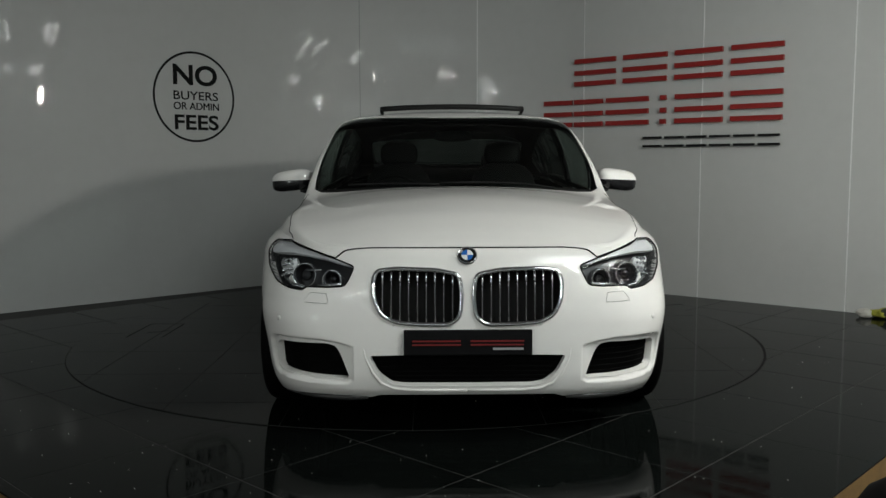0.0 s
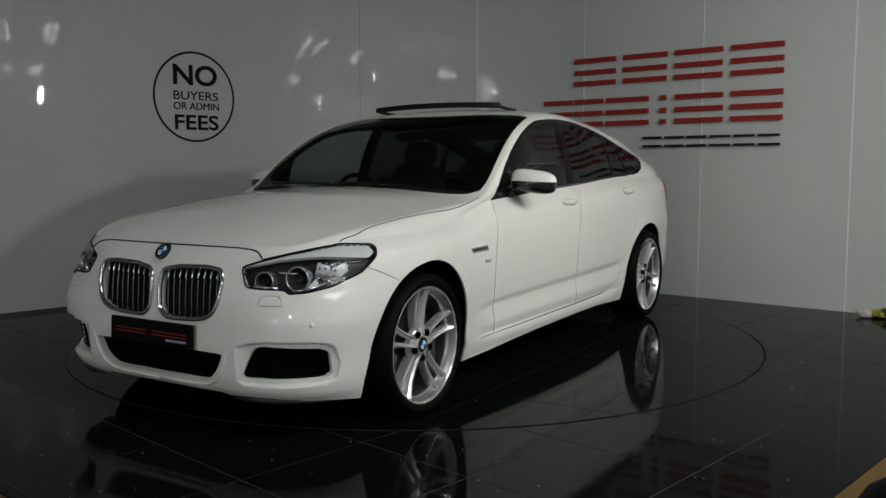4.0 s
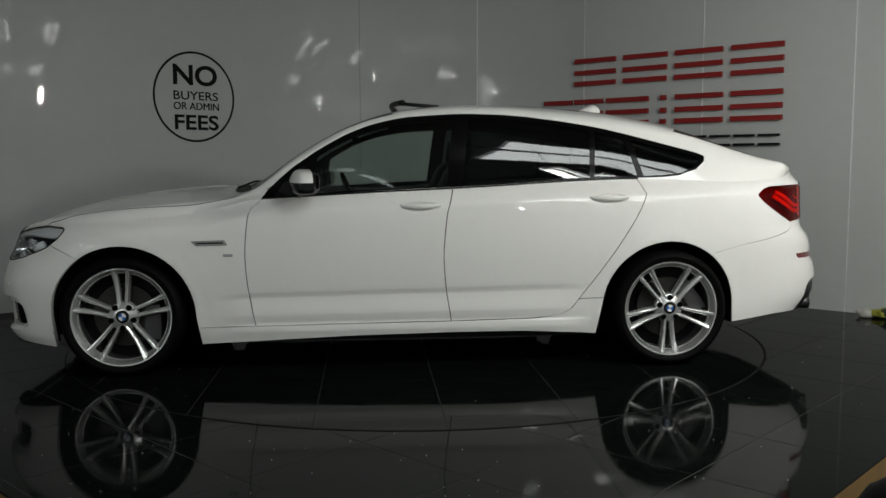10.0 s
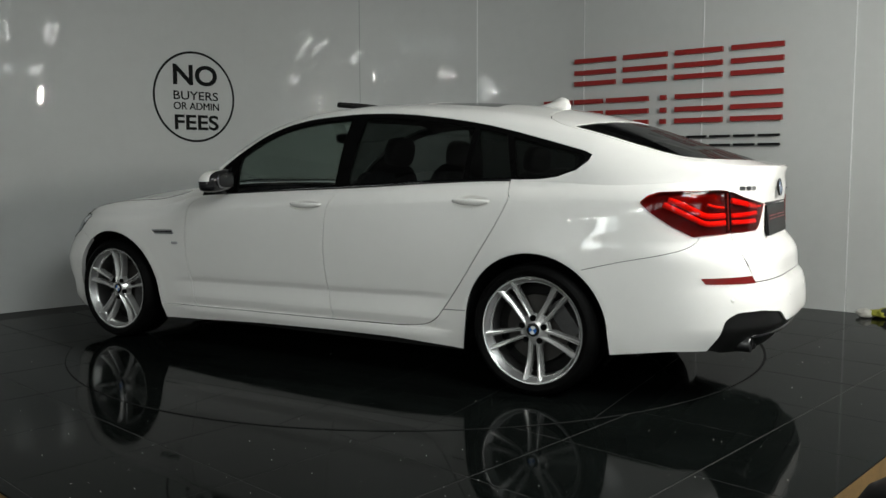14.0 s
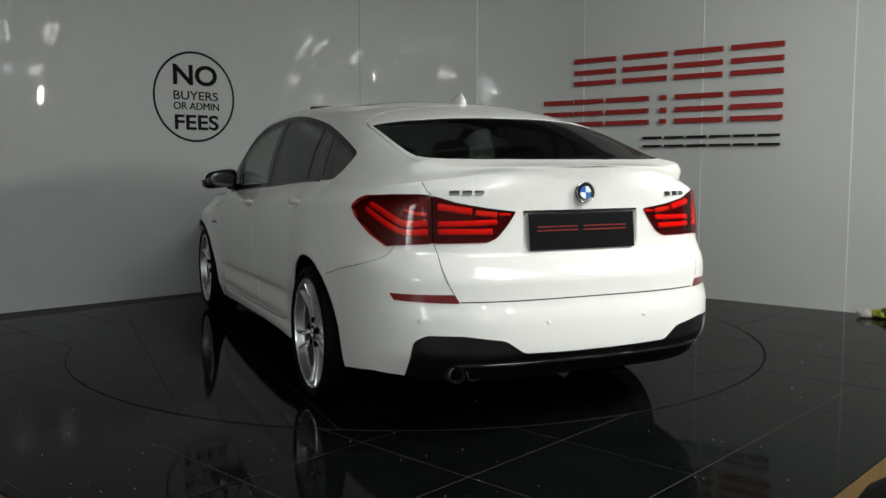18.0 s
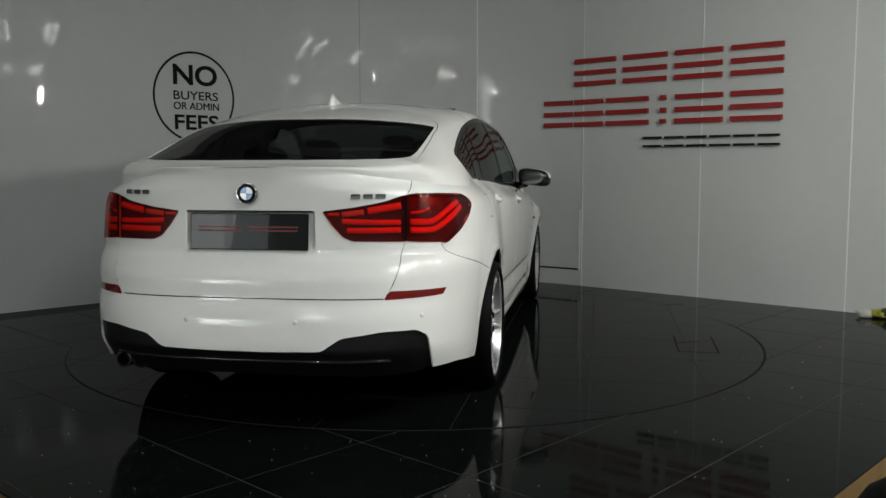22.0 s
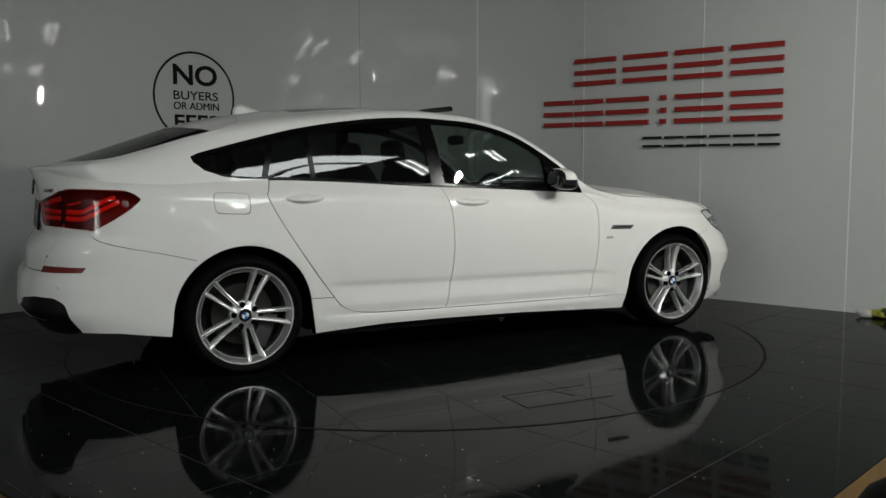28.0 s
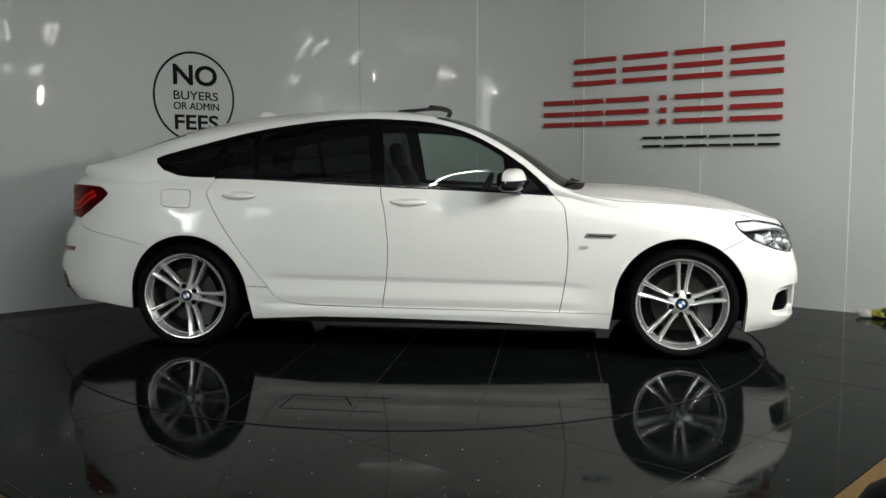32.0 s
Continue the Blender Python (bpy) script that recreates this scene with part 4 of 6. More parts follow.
for inset in (-0.004, 0.0, 0.007, 0.014):
    creases.append(dense([F(y, z) for y, z in scoop_ring(inset)], 0.02))
lower = Shell(skin, low_outer, regions_low, (0.036, 0.033), (0, S_END, 0.12, 1.2), 1, creases)

# upper chart
dlo_top = curve((0.79, 0.985), (0.615, 1.146), (0.448, 1.26), (0.283, 1.348), (0.118, 1.406), (-0.046, 1.438), (-0.209, 1.450), (-0.373, 1.458), (-0.537, 1.455), (-0.7, 1.445), (-0.865, 1.426), (-1.03, 1.402), (-1.195, 1.372),
                (-1.36, 1.333), (-1.525, 1.290), (-1.69, 1.246), (-1.785, 1.220))
W0 = 0.012


def uw(x, z):
    return (x, w_of_z(x, z))


dlo = [(0.785, W0)] + [uw(x, dlo_top(x)) for x in (0.74, 0.68, 0.60, 0.5, 0.4, 0.3, 0.2, 0.1, 0.0, -0.15, -0.3, -0.45, -0.6, -0.75, -0.9, -1.05, -1.2, -1.35, -1.5, -1.65, -1.745)] + \
      [uw(-1.785, 1.212), uw(-1.775, 1.18), uw(-1.72, 1.135), uw(-1.62, 1.10), uw(-1.53, 1.089), (-1.42, W0)] + [(x, W0) for x in (-1.1, -0.7, -0.3, 0.1, 0.5)]
dlo = dense(dlo, 0.03, True)


def pane(pts, r=0.02):
    return dense(round_poly([uw(x, z) if z > 0 else (x, W0 + 0.012) for x, z in pts], r), 0.03, True)


DT = 0.028
pane_front = pane([(0.50, 0), (0.47, 1.215), (0.40, dlo_top(0.40) - DT), (0.3, dlo_top(0.3) - DT), (0.2, dlo_top(0.2) - DT), (0.1, dlo_top(0.1) - DT), (-0.1, dlo_top(-0.1) - DT), (-0.30, dlo_top(-0.3) - DT), (-0.255, 0)], 0.012)
pane_quarter = pane([(0.72, 0), (0.66, 1.06), (0.54, 1.16), (0.53, 0)], 0.01)
pane_rear = pane([(-0.345, 0), (-0.395, dlo_top(-0.39) - DT), (-0.6, dlo_top(-0.6) - DT), (-0.8, dlo_top(-0.8) - DT), (-1.0, dlo_top(-1.0) - DT), (-1.105, dlo_top(-1.1) - DT), (-1.085, 0)], 0.012)
pane_mid = pane([(-1.115, 0), (-1.135, dlo_top(-1.135) - DT), (-1.305, dlo_top(-1.305) - DT), (-1.37, 0)], 0.01)
pane_back = pane([(-1.405, 0), (-1.345, dlo_top(-1.345) - DT), (-1.5, dlo_top(-1.5) - DT), (-1.74, dlo_top(-1.74) - 0.02), (-1.755, 1.195), (-1.70, 1.14), (-1.62, 1.112), (-1.52, 1.102)], 0.015)
screen_edge = 0.504
windscreen = [(0.945, 1.02), (0.93, 0.85), (0.885, 0.70), (0.84, screen_edge)] + [(x, screen_edge) for x in (0.7, 0.55, 0.4, 0.25, 0.12)] + [(0.045, screen_edge + 0.004), (0.04, 0.60), (0.085, 0.75), (0.115, 0.9), (0.12, 1.02)]
windscreen = dense(windscreen, 0.04, True)
sunroof = dense(round_poly([(0.0, 1.02), (-0.03, 0.655), (-0.62, 0.645), (-0.62, 1.02)], 0.03), 0.04, True)
sunroof2 = dense(round_poly([(-0.66, 1.02), (-0.66, 0.645), (-1.12, 0.645), (-1.12, 1.02)], 0.03), 0.04, True)


def hy(x, y):
    return (chart_x(x), w_of_y(x, y))


rear_glass = dense([(-1.785, 1.02), hy(-1.78, 0.1), hy(-1.765, 0.25), hy(-1.73, 0.42), hy(-1.665, 0.58), hy(-1.64, 0.632), hy(-1.68, 0.643), hy(-1.8, 0.646), hy(-1.95, 0.646), hy(-2.1, 0.645), hy(-2.2, 0.637), hy(-2.255, 0.612), hy(-2.31, 0.55),
                    hy(-2.365, 0.40), hy(-2.405, 0.2), (chart_x(-2.415), 1.02)], 0.04, True)
gate_top = [hy(-1.44, 0.002), hy(-1.44, 0.3), hy(-1.452, 0.5), hy(-1.49, 0.585), hy(-1.56, 0.635), hy(-1.66, 0.656), hy(-1.9, 0.664), hy(-2.1, 0.668), hy(-2.3, 0.670), hy(-2.39, 0.668)]
hood_side = smooth_line([(chart_x(1.965), -0.02), hy(1.935, _belt(1.935) - 0.007), hy(1.88, _belt(1.88) - 0.013), hy(1.8, 0.803), hy(1.6, 0.828), hy(1.4, 0.840), hy(1.2, 0.848), hy(1.08, 0.852), hy(0.98, 0.850), hy(0.90, 0.842)], 5)
hood_poly = dense([(CN + 0.02, 1.02), (CN + 0.02, -0.02)] + hood_side + [(0.90, 0.54), (0.945, 0.60), (0.974, 0.70), (0.987, 0.85), (0.992, 1.02)], 0.04, True)
upper_outer = dense([(CN, 0), (CN, 1.0)], 0.06) + dense([(CN, 1.0), (CT, 1.0)], 0.05)[1:] + dense([(CT, 1.0), (CT, 0.0)], 0.06)[1:] + dense([(CT, 0), (CN, 0)], 0.04)[1:-1]
regions_up = [("pane_front", pane_front), ("pane_quarter", pane_quarter), ("pane_rear", pane_rear), ("pane_mid", pane_mid), ("pane_back", pane_back), ("dlo", dlo), ("windscreen", windscreen), ("rear_glass", rear_glass),
              ("sunroof", sunroof), ("sunroof_rear", sunroof2),
              ("gap", strip(dense(hood_side, 0.03), 0.010)), ("gap", strip(dense([(0.985, 0.66), (0.80, 0.5), (0.775, 0.30), (0.79, 0.02)], 0.03)[:3], 0.004)),
              ("gap", strip(dense(gate_top, 0.03), GAP)),
              ("hood", hood_poly), ("cowl", dense([(0.992, 1.02), (0.987, 0.85), (0.974, 0.70), (0.945, 0.60), (0.90, 0.54), (0.835, 0.504), (0.82, 0.52), (0.86, 0.70), (0.90, 0.85), (0.93, 1.02)], 0.03, True)),
              ("spoiler", dense([(-1.44, 1.02)] + gate_top + [(chart_x(-2.385), -0.02), (CT - 0.02, -0.02), (CT - 0.02, 1.02)], 0.04, True)),
              ("wing_top", dense([(CN + 0.05, -0.05), (CN + 0.05, 1.05), (0.9, 1.05), (0.9, -0.05)], 0.03, True)), ("rear_pillar", dense([(-1.0, -0.05), (-1.0, 0.455), (-1.74, 0.455), (-1.9, 0.6), (CT - 0.05, 0.6), (CT - 0.05, -0.05)], 0.04, True))]
upper = Shell(up, upper_outer, regions_up, (0.045, 0.035), (CT, CN, 0, 1), -1)

# ---- car: parts ----
car = tagged(new("car"), "white five-door hatchback saloon on the turntable with raised sunroof", "car")
OFF = Vector((0.152, 0.234, 0.0))     # the car's middle as it stands on the turntable
body = new("body")
body.parent = car
body.location = OFF
FL = 0.010
for sd in (1, -1):
    wing = lower.mesh("front_wing", ["front_wing"], M_PAINT, body, "white front wing", sd, 0, FL)
    upper.mesh("wing_top", ["wing_top"], M_PAINT, body, "white wing top beside the bonnet", sd, 0, FL)
    lower.mesh("rear_quarter", ["rear_quarter"] + (["fuel_gap", "fuel_flap"] if sd > 0 else []), M_PAINT, body, "white rear quarter panel", sd, 0, FL)
    upper.mesh("rear_pillar", ["rear_pillar"], M_PAINT, body, "white rear roof pillar", sd, 0, FL)
upper.mesh("roof", ["shell"], M_PAINT, body, "white painted roof and pillars", 0, 0, FL)
lower.mesh("lining", ["shell", "gap", "fuel_gap", "front_wing", "rear_quarter", "front_door", "rear_door", "side_skirt", "front_bumper", "rear_bumper", "tailgate", "fuel_flap", "vent", "diffuser", "hole_kidney", "hole_intake", "hole_fog", "reflector", "tail_outer", "tail_inner"], M_LINING, body, "dark inner lining", 0, -0.05)
upper.mesh("headliner", ["cowl", "sunroof", "sunroof_rear", "dlo", "shell", "rear_pillar"], M_LINING, body, "dark headliner", 0, -0.028)


def car_part(shell, name, regs, mat, label="", side=0, offset=0.0, flange=FL):
    ob = shell.mesh(name, regs, mat, car, label, side, offset, flange)
    ob.location = OFF
    return ob


car_part(upper, "bonnet", ["hood"], M_PAINT, "white bonnet with a dark shut line")
car_part(upper, "cowl", ["cowl"], M_BLACKPLASTIC, "black plastic scuttle", 0, -0.008)
car_part(lower, "front_bumper", ["front_bumper"], M_PAINT, "white sports bumper", 0, 0, 0.03)
car_part(lower, "rear_bumper", ["rear_bumper"], M_PAINT, "white rear bumper")
car_part(lower, "diffuser", ["diffuser"], M_DIFFUSER, "black rear diffuser", 0, -0.012, 0.02)
car_part(lower, "tailgate", ["tailgate"], M_PAINT, "white tailgate")
car_part(upper, "rear_spoiler", ["spoiler"], M_PAINT, "white tailgate top with a spoiler lip")
car_part(upper, "windscreen", ["windscreen"], M_SCREEN, "dark tinted windscreen", 0, -0.003, 0)
car_part(upper, "rear_window", ["rear_glass"], M_PRIVACY, "dark tinted rear window", 0, -0.003, 0)
car_part(upper, "sunroof", ["sunroof"], M_BLACKGLOSS, "open panoramic glass roof", 0, -0.004)
car_part(upper, "rear_roof_glass", ["sunroof_rear"], M_BLACKGLOSS, "dark fixed roof glass", 0, -0.002)
for sd, wd in ((1, "left"), (-1, "right")):
    for nm in ("front_door", "rear_door"):
        car_part(lower, nm, [nm], M_PAINT, "white car door", sd)
    car_part(lower, "side_skirt", ["side_skirt"], M_PAINT, "white side skirt", sd)
    car_part(upper, "window_frame", ["dlo"], M_SURROUND, "gloss black window surround", sd, -0.002)
    car_part(upper, "front_window", ["pane_front"], M_GLASS, "tinted front side window", sd, -0.004, 0)
    car_part(upper, "corner_window", ["pane_quarter"], M_BLACKGLOSS, "black mirror triangle", sd, -0.003, 0)
    for nm in ("pane_rear", "pane_mid", "pane_back"):
        car_part(upper, "rear_side_window", [nm], M_PRIVACY, "dark privacy glass", sd, -0.004, 0)
    car_part(lower, "rear_reflector", ["reflector"], M_REDLENS, "slim red reflector", sd, 0.002)
    car_part(lower, "side_vent", ["vent"], M_CHROME, "chrome side vent", sd, 0.004)
    car_part(lower, "headlight_cover", ["headlight", "headlight_brow"], M_LENS, "clear headlight cover", sd, 0.001, 0)
    car_part(lower, "headlight", ["headlight", "headlight_brow"], M_LAMPDARK, "dark headlight housing", sd, -0.055, -0.054)
    car_part(lower, "headlight_brow", ["headlight_brow"], M_BROW, "satin silver brow inside the headlight", sd, -0.010, 0.02)
    car_part(lower, "tail_lamp", ["tail_outer"], M_REDCOVER, "clear red tail lamp cover", sd, 0.006, 0)
    car_part(lower, "lamp_bowl", ["tail_outer"], M_REDBOWL, "dark red lamp bowl", sd, -0.022, -0.026)
    car_part(lower, "tail_lamp", ["tail_inner"], M_REDCOVER, "clear red tail lamp cover on the tailgate", sd, 0.006, 0)
    car_part(lower, "lamp_bowl", ["tail_inner"], M_REDBOWL, "dark red lamp bowl", sd, -0.022, -0.026)
car_part(lower, "fuel_flap", ["fuel_flap"], M_PAINT, "white fuel flap", -1)


# ---- car: fitted parts ----
def low_n(s, z):
    return chart_normal(skin, s, z, (0, S_END, 0.12, 1.2))


def on_low(p, out=0.0, side=1):
    c = skin(*p) + low_n(*p) * out
    return Vector((c.x, c.y * side, c.z))


def tube(bm, pts, r, closed=False, seg=8, flat=1.0, up_dir=None):
    """A round or flattened bar swept along 3D points."""
    n = len(pts)
    rings = []
    ref = Vector(up_dir) if up_dir else Vector((0.13, 0.21, 0.97))
    for i, p in enumerate(pts):
        a, b = (pts[(i - 1) % n], pts[(i + 1) % n]) if closed else (pts[max(i - 1, 0)], pts[min(i + 1, n - 1)])
        t = (Vector(b) - Vector(a)).normalized()
        u = t.cross(ref)
        u = u.normalized() if u.length > 1e-5 else t.orthogonal().normalized()
        v = t.cross(u)
        rr = r(i / (n - 1)) if callable(r) else r
        rings.append([bm.verts.new(Vector(p) + (u * math.cos(2 * math.pi * k / seg) * flat + v * math.sin(2 * math.pi * k / seg)) * rr) for k in range(seg)])
    pairs = list(zip(rings, rings[1:])) + ([(rings[-1], rings[0])] if closed else [])
    for a, b in pairs:
        for k in range(seg):
            bm.faces.new((a[k], a[(k + 1) % seg], b[(k + 1) % seg], b[k]))
    if not closed:
        bm.faces.new(rings[0][::-1])
        bm.faces.new(rings[-1])
    bmesh.ops.recalc_face_normals(bm, faces=bm.faces)


def blob(bm, m, sx, sy, sz, power=3.0, seg=14):
    """A rounded box (superellipsoid)."""
    vs = bmesh.ops.create_uvsphere(bm, u_segments=seg * 2, v_segments=seg, radius=1)["verts"]
    for v in vs:
        c = v.co
        k = (abs(c.x) ** power + abs(c.y) ** power + abs(c.z) ** power) ** (-1 / power)
        v.co = (c.x * k * sx, c.y * k * sy, c.z * k * sz)
    bmesh.ops.transform(bm, matrix=m, verts=vs)
    return vs


def fitted(name, bm, mat, label="", smooth=True, parent=None):
    ob = part(name, bm, mat, parent or car, label, smooth)
    if parent is None:
        ob.location = OFF
    return ob


def round_badge(name, centre, normal, r, label):
    m = Matrix.Translation(centre) @ Vector(normal).to_track_quat("Z", "X").to_matrix().to_4x4()
    bm = bmesh.new()
    lathe(bm, [(0.0005, 0.003), (r * 0.62, 0.003), (r * 0.64, 0.004), (r * 0.9, 0.004), (r * 0.96, 0.006), (r, 0.003), (r, -0.006)], 32, m)
    b = fitted(name, bm, M_BLACKGLOSS, label)
    bm = bmesh.new()
    lathe(bm, [(r * 0.9, 0.0045), (r * 0.95, 0.0068), (r * 1.0, 0.0045)], 32, m)
    part("rim_ring", bm, M_CHROME, b, "thin chrome ring", True)
    bm = bmesh.new()
    lathe(bm, [(0.0004, 0.0045), (r * 0.6, 0.0042)], 32, m)
    part("centre_disc", bm, M_WHITEENAMEL, b, "white enamel disc", True)
    for k in (0, 2):
        bm = bmesh.new()
        prism(bm, [(0, 0)] + [(r * 0.6 * math.cos(math.pi / 2 * (k + i / 8)), r * 0.6 * math.sin(math.pi / 2 * (k + i / 8))) for i in range(9)], 0.0035, 0.0055, m)
        part("enamel_quarter", bm, M_BLUE, b, "blue enamel quarter")
    return b


# wheels: axis along y, outer face towards +y
# darker copies of the silver alloy: the shade inside the rim is in their colour
M_BARREL = material("shaded_barrel_alloy", (0.10, 0.10, 0.10), 0.45, 0.6, vary=0.1)
M_RIMBAND = material("shaded_alloy", (0.34, 0.34, 0.34), 0.35, 0.75, vary=0.08)
M_CALIPER = material("dark_caliper", (0.05, 0.05, 0.05), 0.5, 0.3, vary=0.2)


AXLE_X, AXLE_Z = 1.542, 0.335


def make_wheel():
    w = new("wheel")
    turn_y = pose(0, 0, 0, -90)           # z of the lathe to +y

    def sub(name, bm, mat, label="", smooth=True):
        bmesh.ops.transform(bm, matrix=turn_y, verts=bm.verts)
        bmesh.ops.recalc_face_normals(bm, faces=bm.faces)
        ob = part(name, bm, mat, w, label, smooth)
        ob.data.set_sharp_from_angle(angle=radians(35))
        return ob
    bm = bmesh.new()
    lathe(bm, [(0.264, 0.012), (0.273, 0.022), (0.285, 0.032), (0.3015, 0.034), (0.3185, 0.024), (0.3295, 0.006), (0.3335, -0.02), (0.3350, -0.06), (0.3350, -0.075), (0.3295, -0.077), (0.3295, -0.083), (0.3350, -0.085), (0.3350, -0.13),
               (0.3295, -0.132), (0.3295, -0.138), (0.3350, -0.14), (0.3335, -0.19), (0.3215, -0.215), (0.295, -0.225), (0.262, -0.2)], 72)
    sub("tyre", bm, M_RUBBER, "black low-profile tyre")
    bm = bmesh.new()
    lathe(bm, [(0.264, 0.004), (0.271, 0.014), (0.2735, 0.02), (0.2710, 0.0245), (0.2655, 0.0235), (0.261, 0.017)], 72)
    sub("rim", bm, M_ALLOY, "silver alloy rim")
    bm = bmesh.new()
    lathe(bm, [(0.261, 0.017), (0.2555, 0.007), (0.248, -0.002), (0.2435, -0.012)], 72)
    sub("rim_band", bm, M_RIMBAND, "grey band inside the rim")
    bm = bmesh.new()
    lathe(bm, [(0.2435, -0.012), (0.2415, -0.012), (0.239, -0.016), (0.239, -0.026)], 72)
    sub("rim_edge", bm, M_ALLOY, "bright inner rim edge")
    bm = bmesh.new()
    lathe(bm, [(0.239, -0.026), (0.240, -0.05), (0.242, -0.10), (0.246, -0.19), (0.258, -0.2)], 72)
    sub("barrel", bm, M_BARREL, "shaded grey rim barrel")
    for k in range(5):
        ang = -math.pi / 2 + k * 2 * math.pi / 5
        for sg in (-1, 1):
            bm = bmesh.new()
            rows = []
            for i in range(11):
                t = i / 10
                r = 0.045 + (0.2645 - 0.045) * t
                off = sg * (0.0185 + 0.010 * t + 0.0125 * t * t)
                hw = 0.0108 + 0.0070 * t ** 3
                top = 0.0 + 0.019 * t * t - 0.010 * math.sin(math.pi * t)
                # the face leans outwards from the slot between the pair, with a bright bevel on its outer edge
                prof = [(-hw, top - 0.050), (-hw, top - 0.016), (-hw * 0.72, top - 0.010), (-hw * 0.15, top - 0.0015), (hw * 0.25, top), (hw * 0.72, top - 0.002), (hw, top - 0.010), (hw * 1.05, top - 0.050)]
                rows.append([bm.verts.new((r, off + sg * u, h)) for u, h in prof])
            for a, b in zip(rows, rows[1:]):
                for j in range(7):
                    bm.faces.new((a[j], a[j + 1], b[j + 1], b[j]))
            bm.faces.new(rows[0])
            bm.faces.new(rows[-1][::-1])
            bmesh.ops.rotate(bm, verts=bm.verts, cent=(0, 0, 0), matrix=Matrix.Rotation(ang, 3, "Z"))
            sub("spoke", bm, M_ALLOY)
    bm = bmesh.new()
    lathe(bm, [(0.0005, -0.004), (0.034, -0.004), (0.037, 0.002), (0.045, 0.0), (0.06, -0.008), (0.078, -0.018), (0.085, -0.04), (0.075, -0.06)], 40)
    sub("hub", bm, M_ALLOY)
    # black discs on the hub imitate the shade inside the bolt holes
    for k in range(5):
        a = -math.pi / 2 + math.pi / 5 + k * 2 * math.pi / 5
        bm = bmesh.new()
        lathe(bm, [(0.0005, -0.012), (0.008, -0.012), (0.010, -0.009), (0.0155, -0.007), (0.0155, -0.02)], 14, pose(0.062 * math.cos(a), 0.062 * math.sin(a), 0.013))
        sub("bolt_hole_shade", bm, M_GAP_SHADE, "dark bolt recess")
    bm = bmesh.new()
    lathe(bm, [(0.0005, 0.003), (0.02, 0.0035), (0.0325, 0.002), (0.034, -0.003)], 28)
    cap = sub("centre_cap", bm, M_BLACKGLOSS, "black centre cap")
    bm = bmesh.new()
    lathe(bm, [(0.0005, 0.0045), (0.0205, 0.0042)], 24)
    sub("cap_disc", bm, M_BLUE, "blue enamel disc")
    for k in (0, 2):
        bm = bmesh.new()
        prism(bm, [(0, 0)] + [(0.0205 * math.cos(math.pi / 2 * (k + i / 6)), 0.0205 * math.sin(math.pi / 2 * (k + i / 6))) for i in range(7)], 0.004, 0.0056)
        sub("cap_quarter", bm, M_WHITEENAMEL, "white enamel quarter", False)
    bm = bmesh.new()
    lathe(bm, [(0.06, -0.07), (0.172, -0.07), (0.174, -0.075), (0.174, -0.095), (0.06, -0.095)], 48)
    sub("brake_disc", bm, M_STEEL, "grey brake disc")
    bm = bmesh.new()
    box(bm, 0.09, 0.2, 0.07, pose(-0.15, 0.04, -0.085), 0.015)
    sub("caliper", bm, M_CALIPER, "dark brake caliper")
    bm = bmesh.new()
    lathe(bm, [(0.0005, -0.12), (0.24, -0.12), (0.24, -0.14)], 32)
    sub("back_plate", bm, M_LINING)
    return w


wheel = make_wheel()
wheel.parent = car
wheel["label"] = "silver double-spoke alloy wheel with a black tyre"
wheel.matrix_basis = Matrix.Translation(OFF + Vector((AXLE_X, 0.911, AXLE_Z)))
for x, sd, roll in ((-AXLE_X, 1, 36), (AXLE_X, -1, -3), (-AXLE_X, -1, -23)):
    m = Matrix.Translation(OFF + Vector((x, sd * (0.911 if x > 0 else 0.921), AXLE_Z)))
    copy_thing(wheel, m @ pose(0, 0, 0, 0, 0, 0 if sd > 0 else 180) @ pose(0, 0, 0, 0, roll))

# wheel wells and underbody
for x in (HUB_X, -HUB_X):
    for sd in (1, -1):
        bm = bmesh.new()
        prev = None
        for i in range(25):
            a = math.pi * i / 24 * 1.16 - 0.08 * math.pi
            cx, cz = x + 0.405 * math.cos(a), HUB_Z + 0.405 * math.sin(a)
            row = [bm.verts.new((cx, sd * 0.5, cz)), bm.verts.new((cx, sd * 0.872, cz))]
            ctr = bm.verts.new((x, sd * 0.5, HUB_Z))
            if prev:
                bm.faces.new((prev[0], prev[1], row[1], row[0]))
                bm.faces.new((prev[0], row[0], ctr))
            prev = row
        fitted("wheel_liner", bm, M_LINING, "black wheel arch liner", False)
# unseen boxes, added and set low to block wall light showing beneath the car
bm = bmesh.new()
box(bm, 2.2, 1.30, 0.13, pose(0.0, 0, 0.235))
under = fitted("underbody", bm, M_LINING, "black underbody", False)
for nm, sx, sy, sz, x, y, z in (("tunnel", 3.9, 1.0, 0.14, 0.0, 0.0, 0.23), ("floor_pan", 2.16, 1.60, 0.03, 0.0, 0.0, 0.30), ("sill_light_block", 2.2, 0.08, 0.09, 0.0, 0.79, 0.215), ("sill_light_block", 2.2, 0.08, 0.09, 0.0, -0.79, 0.215),
                                ("subframe", 0.9, 1.24, 0.10, 1.53, 0.0, 0.24), ("subframe", 1.0, 1.20, 0.10, -1.58, 0.0, 0.275), ("undertray", 0.26, 1.1, 0.05, 2.06, 0.0, 0.25), ("undertray", 0.35, 1.25, 0.08, -2.2, 0.0, 0.33)):
    bm = bmesh.new()
    box(bm, sx, sy, sz, pose(x, y, z))
    part(nm, bm, M_LINING, under)

